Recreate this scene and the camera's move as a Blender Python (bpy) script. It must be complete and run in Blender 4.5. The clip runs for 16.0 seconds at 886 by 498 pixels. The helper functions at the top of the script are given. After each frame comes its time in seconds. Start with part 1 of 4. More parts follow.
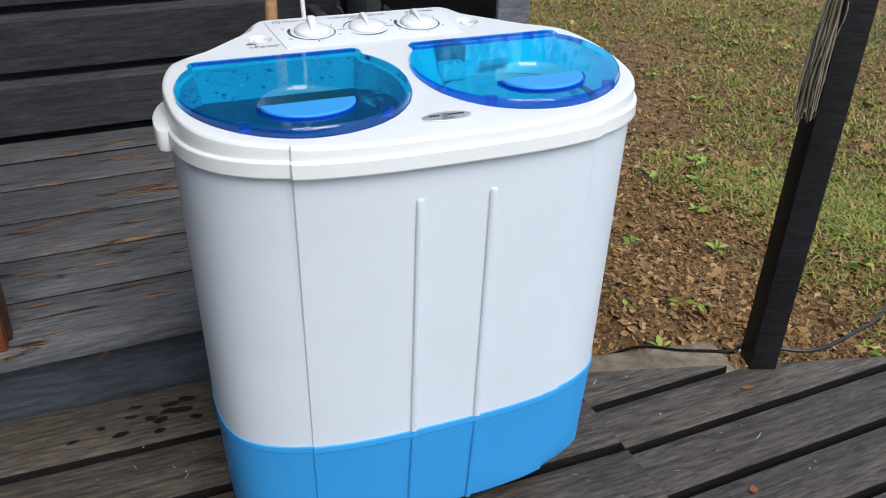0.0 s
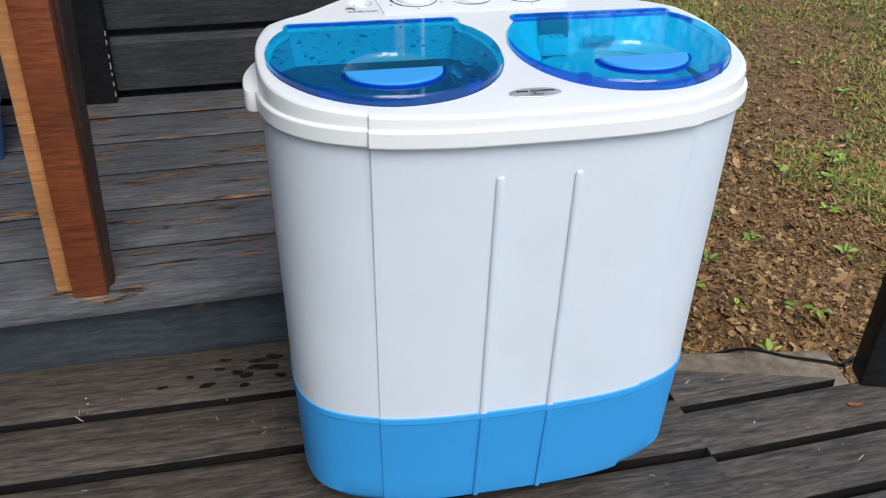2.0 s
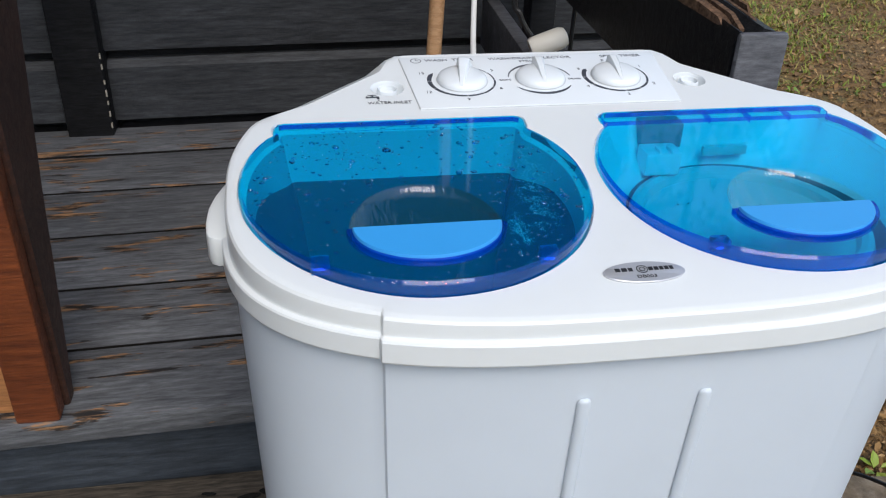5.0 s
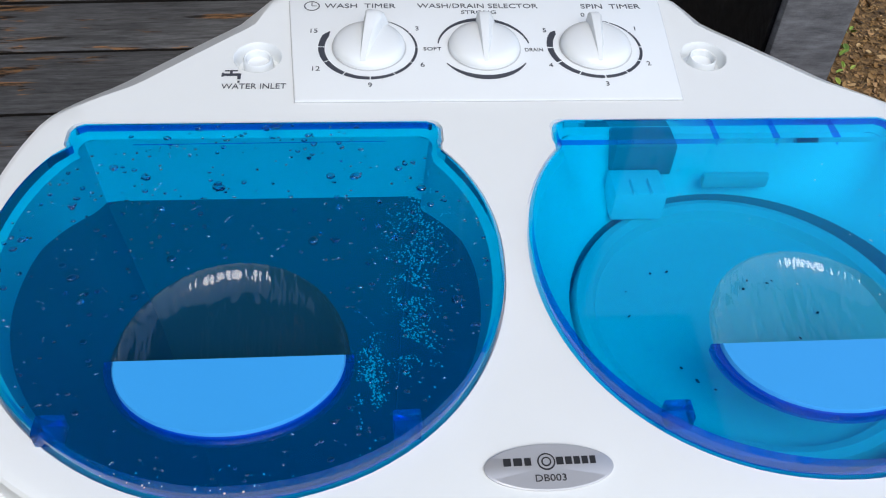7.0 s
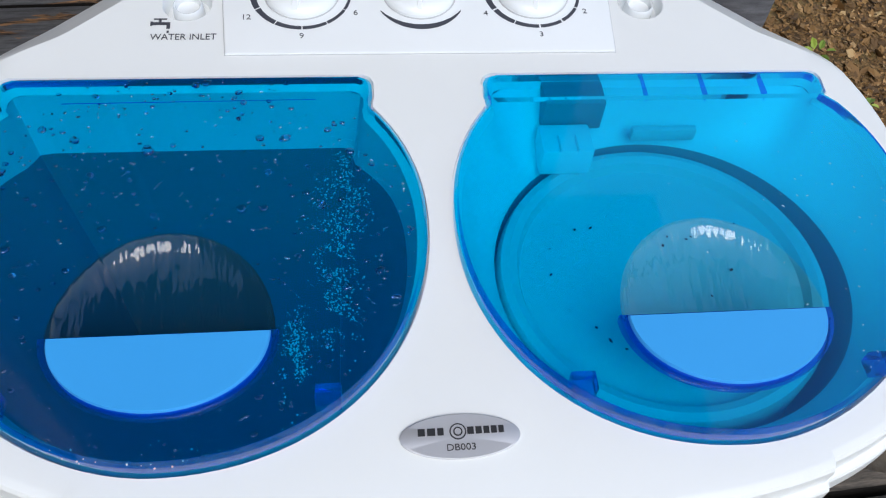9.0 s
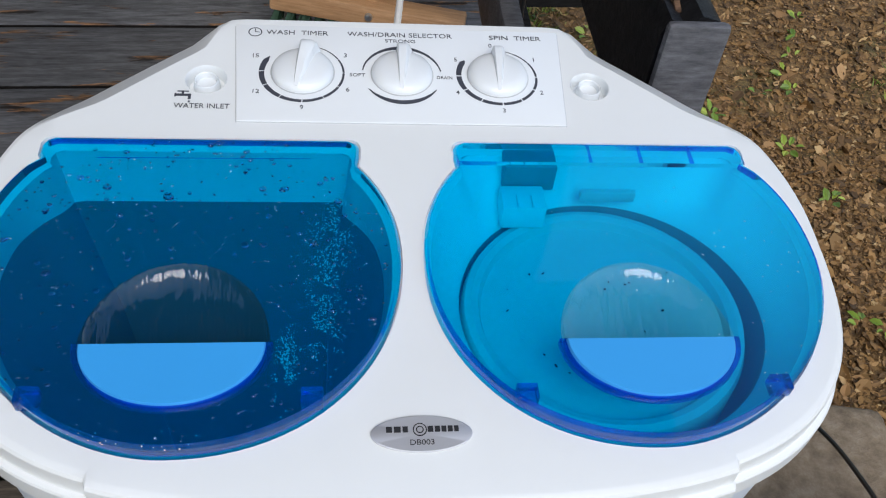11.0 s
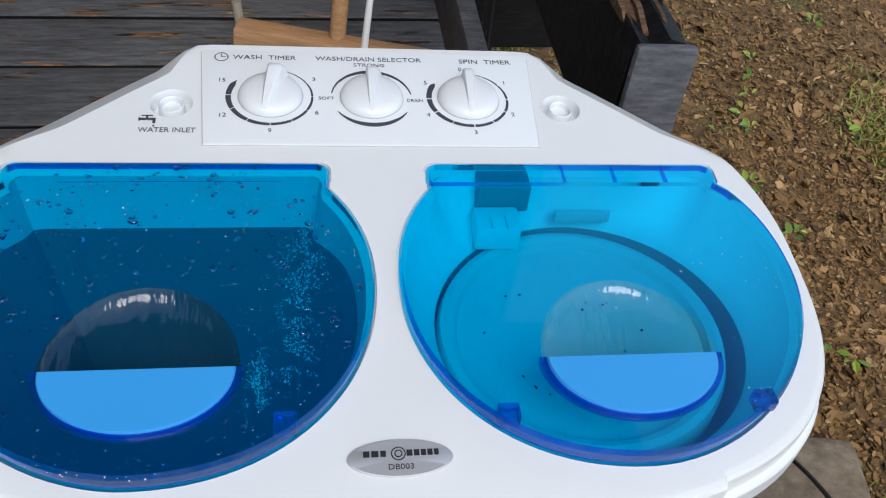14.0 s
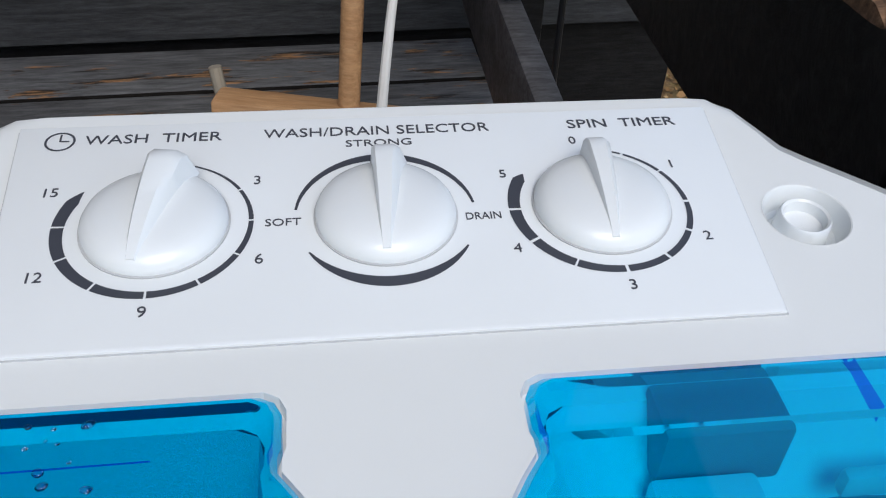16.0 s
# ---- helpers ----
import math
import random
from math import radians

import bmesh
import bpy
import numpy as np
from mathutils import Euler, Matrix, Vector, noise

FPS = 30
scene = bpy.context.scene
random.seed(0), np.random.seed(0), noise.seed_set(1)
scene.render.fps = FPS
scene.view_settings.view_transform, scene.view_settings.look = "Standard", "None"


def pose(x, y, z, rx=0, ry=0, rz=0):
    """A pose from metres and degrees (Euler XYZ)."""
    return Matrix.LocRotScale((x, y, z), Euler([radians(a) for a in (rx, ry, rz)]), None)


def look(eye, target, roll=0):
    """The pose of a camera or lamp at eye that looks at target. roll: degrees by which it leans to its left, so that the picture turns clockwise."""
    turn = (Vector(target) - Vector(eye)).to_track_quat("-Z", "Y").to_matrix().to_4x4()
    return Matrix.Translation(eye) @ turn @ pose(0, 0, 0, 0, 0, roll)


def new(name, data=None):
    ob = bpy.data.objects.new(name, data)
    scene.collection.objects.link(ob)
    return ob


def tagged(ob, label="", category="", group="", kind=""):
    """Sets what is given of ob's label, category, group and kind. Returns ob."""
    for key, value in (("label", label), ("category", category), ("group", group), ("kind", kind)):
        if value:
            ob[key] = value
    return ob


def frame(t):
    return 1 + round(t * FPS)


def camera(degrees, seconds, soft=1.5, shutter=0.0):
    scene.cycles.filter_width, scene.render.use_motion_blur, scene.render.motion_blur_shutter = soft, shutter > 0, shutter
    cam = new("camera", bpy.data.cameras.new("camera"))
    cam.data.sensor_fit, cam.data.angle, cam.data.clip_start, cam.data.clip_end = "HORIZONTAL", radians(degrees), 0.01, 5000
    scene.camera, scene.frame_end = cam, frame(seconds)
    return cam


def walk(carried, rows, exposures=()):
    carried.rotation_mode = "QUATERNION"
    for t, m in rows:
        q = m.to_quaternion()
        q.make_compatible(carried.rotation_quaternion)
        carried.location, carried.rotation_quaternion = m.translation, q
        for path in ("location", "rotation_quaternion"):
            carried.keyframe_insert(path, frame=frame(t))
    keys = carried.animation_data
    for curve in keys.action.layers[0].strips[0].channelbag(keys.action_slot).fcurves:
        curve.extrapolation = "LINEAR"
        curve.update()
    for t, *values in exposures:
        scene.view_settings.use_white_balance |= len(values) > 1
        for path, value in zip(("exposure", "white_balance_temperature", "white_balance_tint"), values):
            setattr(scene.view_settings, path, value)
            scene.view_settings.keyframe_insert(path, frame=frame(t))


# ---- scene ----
from mathutils import geometry

cam = camera(52.9, 16.0, soft=1.15)
PATH = [
    (0, (-0.298, -0.883, 0.898), (0.368, 0.744, -0.056), 1.0),
    (0.5, (-0.291, -0.878, 0.893), (0.293, 0.76, -0.095), 1.2),
    (1, (-0.273, -0.874, 0.894), (0.228, 0.783, -0.109), 1.2),
    (1.5, (-0.255, -0.87, 0.891), (0.168, 0.806, -0.115), 1.2),
    (2, (-0.241, -0.873, 0.888), (0.149, 0.811, -0.119), 1.1),
    (2.5, (-0.232, -0.881, 0.888), (0.149, 0.805, -0.119), 1.1),
    (3, (-0.22, -0.882, 0.892), (0.159, 0.804, -0.114), 1.1),
    (3.5, (-0.207, -0.861, 0.903), (0.171, 0.825, -0.105), 1.1),
    (4, (-0.204, -0.768, 0.896), (0.174, 0.916, -0.114), 1.1),
    (4.5, (-0.2, -0.624, 0.891), (0.163, 1.057, -0.129), 1.3),
    (5, (-0.176, -0.523, 0.887), (0.122, 1.153, -0.163), 2.0),
    (7.5, (-0.025, -0.236, 0.917), (0.136, 1.066, -0.592), 4.0),
    (8, (-0.024, -0.225, 0.932), (0.148, 0.99, -0.647), 4.7),
    (8.5, (-0.019, -0.227, 0.934), (0.179, 0.948, -0.673), 5.8),
    (9, (-0.012, -0.237, 0.949), (0.199, 0.926, -0.664), 6.5),
    (9.5, (-0.011, -0.259, 0.969), (0.231, 0.95, -0.606), 7.5),
    (12, (-0.004, -0.328, 0.998), (0.206, 1.03, -0.455), 7.1),
    (12.5, (-0.007, -0.327, 0.985), (0.229, 1.05, -0.447), 7.0),
    (13, (-0.008, -0.324, 0.977), (0.281, 1.075, -0.424), 7.7),
    (13.5, (-0.007, -0.319, 0.976), (0.29, 1.078, -0.424), 7.8),
    (14, (-0.011, -0.318, 0.975), (0.291, 1.078, -0.426), 8.0),
    (14.5, (-0.016, -0.303, 0.97), (0.292, 1.098, -0.424), 8.0),
    (15, (-0.010, -0.221, 0.931), (0.284, 1.113, -0.389), 6.9),
    (15.5, (-0.003, -0.118, 0.850), (0.288, 1.269, -0.415), 5.3),
    (16, (0.021, -0.016, 0.777), (0.236, 1.417, -0.451), 2.7),
]
walk(cam, [(t, look(eye, target, roll)) for t, eye, target, roll in PATH],
     exposures=[(0, 0.64), (2, 0.62), (3.5, 0.56), (4.5, 0.44), (5, 0.42), (7.5, 0.40), (9.5, 0.36), (12, 0.28), (15, 0.28), (16, 0.2)])

# ---------------------------------------------------------------- light
world = bpy.data.worlds.new("sky")
scene.world = world
world.use_nodes = True
wn = world.node_tree
sky = wn.nodes.new("ShaderNodeTexSky")
sky.sky_type = 'NISHITA'
sky.sun_disc = False
sky.sun_elevation = radians(57)
sky.sun_rotation = radians(160)
wn.links.new(sky.outputs[0], wn.nodes["Background"].inputs[0])
wn.nodes["Background"].inputs[1].default_value = 0.15

sun = new("sun", bpy.data.lights.new("sun", 'SUN'))
sun.data.energy = 1.8
sun.data.angle = radians(38)
sun.data.color = (1.0, 0.96, 0.9)
sun.matrix_world = look((0.06, -0.72, 0.85), (0, 0, 0))


# ---------------------------------------------------------------- materials
def mat(name, color, rough=0.5, metal=0.0):
    m = bpy.data.materials.new(name)
    m.use_nodes = True
    b = m.node_tree.nodes["Principled BSDF"]
    b.inputs["Base Color"].default_value = (*color, 1)
    b.inputs["Roughness"].default_value = rough
    b.inputs["Metallic"].default_value = metal
    return m


def node(m, kind, **values):
    n = m.node_tree.nodes.new(kind)
    for key, value in values.items():
        n.inputs[key].default_value = value
    return n


def link(m, a, b):
    m.node_tree.links.new(a, b)


def bsdf(m):
    return m.node_tree.nodes["Principled BSDF"]


def coords(m, scale, random_shift=True):
    """Object coordinates at a scale, shifted by each object's own random number."""
    tc = node(m, "ShaderNodeTexCoord")
    mp = node(m, "ShaderNodeMapping")
    mp.inputs["Scale"].default_value = scale
    link(m, tc.outputs["Object"], mp.inputs["Vector"])
    if random_shift:
        oi = node(m, "ShaderNodeObjectInfo")
        mul = node(m, "ShaderNodeMath")
        mul.operation = 'MULTIPLY'
        mul.inputs[1].default_value = 37.0
        link(m, oi.outputs["Random"], mul.inputs[0])
        cb = node(m, "ShaderNodeCombineXYZ")
        for k in range(3):
            link(m, mul.outputs[0], cb.inputs[k])
        link(m, cb.outputs[0], mp.inputs["Location"])
    return mp.outputs[0]


def noise_tex(m, vec, scale, detail=4.0, rough=0.55, distort=0.0):
    n = node(m, "ShaderNodeTexNoise", Scale=scale, Detail=detail, Roughness=rough, Distortion=distort)
    link(m, vec, n.inputs["Vector"])
    return n.outputs["Fac"]


def ramp(m, fac, stops):
    r = node(m, "ShaderNodeValToRGB")
    e = r.color_ramp.elements
    while len(e) < len(stops):
        e.new(0.5)
    for s, (p, c) in zip(e, stops):
        s.position = p
        s.color = (*c, 1) if len(c) == 3 else c
    link(m, fac, r.inputs["Fac"])
    return r.outputs["Color"]


def mix(m, fac, a, b, mode='MIX'):
    n = node(m, "ShaderNodeMix")
    n.data_type = 'RGBA'
    n.blend_type = mode
    for sock, v in ((n.inputs[0], fac), (n.inputs[6], a), (n.inputs[7], b)):
        if isinstance(v, (int, float)):
            sock.default_value = v
        elif isinstance(v, tuple):
            sock.default_value = (*v, 1)
        else:
            link(m, v, sock)
    return n.outputs[2]


def bump(m, height, strength=0.3, dist=0.002):
    b = node(m, "ShaderNodeBump", Strength=strength, Distance=dist)
    link(m, height, b.inputs["Height"])
    link(m, b.outputs[0], bsdf(m).inputs["Normal"])


def grey(v):
    return (v, v, v)


def plastic(name, color, rough, speck=0.04):
    m = mat(name, color, rough)
    v = coords(m, (1, 1, 1), False)
    n = noise_tex(m, v, 9.0, 3)
    col = ramp(m, n, [(0.3, tuple(c * (1 - speck) for c in color)), (0.7, color)])
    link(m, col, bsdf(m).inputs["Base Color"])
    fine = noise_tex(m, v, 900.0, 2)
    bump(m, fine, 0.06, 0.0004)
    return m


WHITE = plastic("white_plastic", (0.79, 0.81, 0.795), 0.32)
WHITE_GLOSS = plastic("white_gloss_plastic", (0.78, 0.81, 0.815), 0.22)
BODY = plastic("white_body_plastic", (0.70, 0.757, 0.81), 0.36)
BLUE = plastic("blue_plastic", (0.04, 0.345, 0.76), 0.38)
HANDLE_BLUE = plastic("light_blue_plastic", (0.045, 0.36, 0.80), 0.35)
INK = mat("dark_print", (0.055, 0.06, 0.075), 0.5)
BLACK_INK = mat("black_print", (0.02, 0.02, 0.022), 0.5)
GAP = mat("grey_gap", (0.48, 0.49, 0.50), 0.7)
TUB = plastic("tub_plastic", (0.84, 0.86, 0.87), 0.4)
COLLAR = plastic("collar_plastic", (0.66, 0.70, 0.76), 0.4)
# wash tub plastic darkened to paint in the shade of its depth
TUB_SHADE = plastic("shaded_tub_plastic", (0.115, 0.125, 0.12), 0.4)
# deep part of the spin tub, greyed to paint in the gap's shade
WELL_SHADE = plastic("shaded_well_plastic", (0.30, 0.34, 0.36), 0.35)
COVER = plastic("pale_grey_plastic", (0.56, 0.64, 0.63), 0.35)
DARK_PLASTIC = mat("grey_plastic", (0.24, 0.25, 0.27), 0.5)
BLACK_RUBBER = plastic("black_rubber", (0.012, 0.012, 0.013), 0.45)
SILVER = mat("brushed_silver", (0.58, 0.58, 0.59), 0.38, 0.45)
STEEL = mat("zinc_steel", (0.5, 0.52, 0.55), 0.3, 0.9)


def clear(name, tint, rough=0.03, ior=1.45, haze=0.0, flutes=False):
    """A tinted clear plastic: what lies behind shows through in its colour, with a gloss on top."""
    m = bpy.data.materials.new(name)
    m.use_nodes = True
    t = m.node_tree
    t.nodes.remove(t.nodes["Principled BSDF"])
    out = t.nodes["Material Output"]
    tr = node(m, "ShaderNodeBsdfTransparent", Color=(*tint, 1))
    gl = node(m, "ShaderNodeBsdfGlossy", Roughness=rough)
    gl.inputs["Color"].default_value = (1, 1, 1, 1)
    fr = node(m, "ShaderNodeFresnel", IOR=ior)
    if flutes:
        # fine drawn ripples of the moulded bowl
        rip = noise_tex(m, coords(m, (1, 0.22, 0.22), False), 95.0, 3, 0.6)
        bp = node(m, "ShaderNodeBump", Strength=0.55, Distance=0.005)
        link(m, rip, bp.inputs["Height"])
        link(m, bp.outputs[0], gl.inputs["Normal"])
        link(m, bp.outputs[0], fr.inputs["Normal"])
    mx = node(m, "ShaderNodeMixShader")
    body_out = tr.outputs[0]
    if haze:
        df = node(m, "ShaderNodeBsdfDiffuse", Color=(0.0, 0.23, 0.86, 1))
        hz = node(m, "ShaderNodeMixShader", Fac=haze)
        link(m, tr.outputs[0], hz.inputs[1])
        link(m, df.outputs[0], hz.inputs[2])
        body_out = hz.outputs[0]
    link(m, fr.outputs[0], mx.inputs[0])
    link(m, body_out, mx.inputs[1])
    link(m, gl.outputs[0], mx.inputs[2])
    link(m, mx.outputs[0], out.inputs[0])
    return m


LID = clear("clear_blue_plastic", (0.0, 0.565, 0.90), 0.04, 1.45, 0.13)
LID_EDGE = clear("deep_blue_plastic", (0.01, 0.24, 0.88), 0.05, 1.45, 0.14)
SCOOP = clear("clear_scoop_plastic", (0.07, 0.54, 0.78), 0.03, 1.6, haze=0.05, flutes=True)
DROP = clear("water", (0.70, 0.90, 1.0), 0.01, 1.45)


def wood(name, dark, light, rough, patch=None, patch_at=0.66, stretch=9.0, worn=None, pits=0.75):
    """Boards with grain along their own x axis; patch: bare wood where the paint has gone."""
    m = mat(name, light, rough)
    v = coords(m, (1, stretch, stretch))
    grain = noise_tex(m, v, 13.0, 9, 0.72, 0.35)
    fine = noise_tex(m, coords(m, (0.5, 3.2, 3.2)), 70.0, 6, 0.7)
    big = noise_tex(m, coords(m, (1, 2.5, 2.5)), 3.5, 3)
    col = ramp(m, grain, [(0.34, dark), (0.66, light)])
    col = mix(m, 0.55, col, ramp(m, big, [(0.3, grey(0.55)), (0.7, grey(1.25))]), 'MULTIPLY')
    col = mix(m, pits, col, ramp(m, fine, [(0.36, grey(0.45)), (0.5, grey(0.95)), (0.66, grey(1.5))]), 'MULTIPLY')
    oi = node(m, "ShaderNodeObjectInfo")
    col = mix(m, 0.5, col, ramp(m, oi.outputs["Random"], [(0, grey(0.75)), (1, grey(1.2))]), 'MULTIPLY')
    if patch:
        pv = coords(m, (1, 6.5, 6.5))
        pn = noise_tex(m, pv, 6.5, 6, 0.62, 0.5)
        mask = ramp(m, pn, [(patch_at, grey(0)), (patch_at + 0.015, grey(1))])
        inner = ramp(m, grain, [(0.47, worn or (0.014, 0.012, 0.011)), (0.60, patch)])
        col = mix(m, mask, col, inner)
    link(m, col, bsdf(m).inputs["Base Color"])
    rr = ramp(m, grain, [(0.2, grey(min(1, rough + 0.2))), (0.8, grey(rough))])
    link(m, rr, bsdf(m).inputs["Roughness"])
    bump(m, grain, 0.5, 0.0025)
    return m


DECK_WOOD = wood("weathered_deck_wood", (0.014, 0.0115, 0.009), (0.128, 0.104, 0.078), 0.62, (0.20, 0.15, 0.11), 0.70, 10.0, (0.05, 0.04, 0.033))
STEP_PAINT = wood("worn_grey_paint", (0.052, 0.053, 0.056), (0.150, 0.153, 0.161), 0.5, (0.36, 0.19, 0.085), 0.575, pits=0.5)
RISER_PAINT = wood("blue_grey_paint", (0.026, 0.032, 0.040), (0.066, 0.078, 0.096), 0.38, (0.2, 0.14, 0.09), 0.74, pits=0.4)
WALL_PAINT = wood("dark_wall_paint", (0.020, 0.021, 0.023), (0.050, 0.052, 0.056), 0.45, pits=0.4)
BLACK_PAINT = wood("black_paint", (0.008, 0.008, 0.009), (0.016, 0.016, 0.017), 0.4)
GREY_PAINT = wood("grey_end_paint", (0.06, 0.06, 0.066), (0.13, 0.13, 0.14), 0.5, stretch=2.0)
BROKEN_WOOD = wood("broken_bare_wood", (0.05, 0.025, 0.012), (0.24, 0.135, 0.075), 0.75)
BROWN_STAIN = wood("brown_wood_stain", (0.095, 0.022, 0.007), (0.235, 0.062, 0.018), 0.4, stretch=14, pits=0.3)
DARK_STAIN = wood("dark_brown_stain", (0.022, 0.010, 0.006), (0.060, 0.022, 0.012), 0.45, stretch=8)
SUNLIT_STAIN = wood("sunlit_wood_stain", (0.42, 0.17, 0.06), (0.62, 0.28, 0.10), 0.5, stretch=12, pits=0.3)
BROOM_WOOD = wood("broom_wood", (0.42, 0.22, 0.10), (0.62, 0.37, 0.19), 0.5, stretch=12, pits=0.2)

# near-black wood for board sides, standing in for shade inside the gaps
GAP_SHADE_WOOD = wood("shaded_board_side", (0.004, 0.0035, 0.003), (0.012, 0.010, 0.009), 0.7)
for m in (BLACK_PAINT, GAP_SHADE_WOOD, WALL_PAINT):
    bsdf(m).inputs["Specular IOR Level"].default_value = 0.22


# ---------------------------------------------------------------- building helpers


def thing(name, at, label, category, group="", kind=""):
    ob = new(name)
    ob.location = at
    return tagged(ob, label, category, group, kind)


def finish(me, angle=35):
    me.polygons.foreach_set("use_smooth", [True] * len(me.polygons))
    me.set_sharp_from_angle(angle=radians(angle))


def part(name, bm, material, parent=None, label="", angle=35, at=None):
    """Links a bmesh as one object. Its vertices are in the thing's own coordinates."""
    me = bpy.data.meshes.new(name)
    bmesh.ops.recalc_face_normals(bm, faces=bm.faces)
    bm.to_mesh(me)
    bm.free()
    me.materials.append(material)
    finish(me, angle)
    ob = new(name, me)
    if parent:
        ob.parent = parent
    if at is not None:
        ob.matrix_basis = at
    return tagged(ob, label)


def rings(bm, loops, cap_first=False, cap_last=False):
    """Skins closed loops of equal length."""
    vs = [[bm.verts.new(p) for p in loop] for loop in loops]
    n = len(vs[0])
    for a, b in zip(vs, vs[1:]):
        for k in range(n):
            bm.faces.new((a[k], a[(k + 1) % n], b[(k + 1) % n], b[k]))
    if cap_first:
        bm.faces.new(vs[0][::-1])
    if cap_last:
        bm.faces.new(vs[-1])
    return vs


def fill(bm, loops):
    """A flat face within the first loop, with the other loops as holes."""
    flat = [v for vs in loops for v in vs]
    edges, at = [], 0
    for vs in loops:
        edges += [(at + k, at + (k + 1) % len(vs)) for k in range(len(vs))]
        at += len(vs)

    def within(p, vs):
        odd = False
        for a, b in zip(vs, vs[1:] + vs[:1]):
            if (a.co.y > p.y) != (b.co.y > p.y) and p.x < a.co.x + (p.y - a.co.y) * (b.co.x - a.co.x) / (b.co.y - a.co.y):
                odd = not odd
        return odd

    _, _, tris, orig, _, _ = geometry.delaunay_2d_cdt([v.co.to_2d() for v in flat], edges, [], 0, 1e-7)
    for tri in tris:
        vs = [flat[orig[k][0]] for k in tri if orig[k]]
        if len(vs) < 3:
            continue
        p = sum((v.co for v in vs), Vector()) / 3
        if within(p, loops[0]) and not any(within(p, h) for h in loops[1:]):
            bm.faces.new(vs)


def box(bm, x0, x1, y0, y1, z0, z1, bevel=0.0, seg=2):
    r = bmesh.ops.create_cube(bm, size=1.0)
    vs = r["verts"]
    bmesh.ops.scale(bm, vec=(x1 - x0, y1 - y0, z1 - z0), verts=vs)
    bmesh.ops.translate(bm, vec=((x0 + x1) / 2, (y0 + y1) / 2, (z0 + z1) / 2), verts=vs)
    if bevel:
        es = {e for v in vs for e in v.link_edges}
        bmesh.ops.bevel(bm, geom=list(es), offset=bevel, segments=seg, affect='EDGES', profile=0.5)


def boxed(*a, bevel=0.003, seg=2):
    bm = bmesh.new()
    box(bm, *a, bevel=bevel, seg=seg)
    return bm


def tube(points, radius, sides=10, smooth=8):
    """A round tube along a smooth line through the points."""
    pts = [Vector(p) for p in points]
    line = []
    for k in range(len(pts) - 1):
        p0, p1, p2, p3 = pts[max(k - 1, 0)], pts[k], pts[k + 1], pts[min(k + 2, len(pts) - 1)]
        for s in range(smooth):
            u = s / smooth
            line.append(0.5 * (2 * p1 + (p2 - p0) * u + (2 * p0 - 5 * p1 + 4 * p2 - p3) * u * u + (3 * p1 - p0 - 3 * p2 + p3) * u ** 3))
    line.append(pts[-1])
    bm = bmesh.new()
    loops = []
    for k, p in enumerate(line):
        d = (line[min(k + 1, len(line) - 1)] - line[max(k - 1, 0)]).normalized()
        a = d.orthogonal().normalized() if k == 0 else (a - d * a.dot(d)).normalized()
        b = d.cross(a)
        r = radius(k / (len(line) - 1)) if callable(radius) else radius
        loops.append([p + r * (a * math.cos(q) + b * math.sin(q)) for q in (2 * math.pi * j / sides for j in range(sides))])
    rings(bm, loops, True, True)
    return bm


def lathe(profile, sides=40, cap_first=False, cap_last=False, squash=1.0):
    """Profile rows of radius and height, turned about z."""
    bm = bmesh.new()
    loops = [[(r * math.cos(q), r * squash * math.sin(q), z) for q in (2 * math.pi * j / sides for j in range(sides))] for r, z in profile]
    rings(bm, loops, cap_first, cap_last)
    return bm


def lettering(text, size, spread=1.0, width=None, bold=0.0):
    """A flat mesh of a word in the built-in font, centred on its origin."""
    cu = bpy.data.curves.new("lettering", 'FONT')
    cu.body, cu.size, cu.align_x, cu.align_y, cu.space_character = text, size, 'CENTER', 'CENTER', spread
    cu.extrude, cu.resolution_u, cu.offset = 0.0001, 3, bold
    ob = new("lettering", cu)
    bpy.context.view_layer.update()
    me = bpy.data.meshes.new_from_object(ob.evaluated_get(bpy.context.evaluated_depsgraph_get()))
    bpy.data.objects.remove(ob)
    bpy.data.curves.remove(cu)
    if width:
        xs = [v.co.x for v in me.vertices]
        k = width / (max(xs) - min(xs))
        me.transform(Matrix.Diagonal((k, 1, 1, 1)))
    return me


# ---------------------------------------------------------------- the washing machine
MX, MY = 0.0355, 0.0775
machine = thing("washing_machine", (MX, MY, 0), "white twin-tub washing machine with clear blue lids on the deck", "washing machine")
SLOPE = 0.084


def top_z(y):
    """Height of the machine's top at y of the machine's own coordinates."""
    return 0.5915 + SLOPE * y


def lid_z(y):
    """Height of the lids' upper side, flush with the housing at the hinge and proud of it in front."""
    return 0.5955 + 0.045 * y


SEAM = 0.1705
HALF = 0.268


def hull_angles(n=150):
    a = [2 * math.pi * k / n for k in range(n)]
    q = math.acos((SEAM / HALF) ** 1.55)
    for s in (-1, 1):
        base = -math.pi / 2 + s * (math.pi / 2 - q)
        a += [(base + d) % (2 * math.pi) for d in (-0.006, -0.0025, 0.0, 0.0025, 0.006)]
    return sorted(set(round(v, 5) for v in a))


ANGLES = hull_angles()


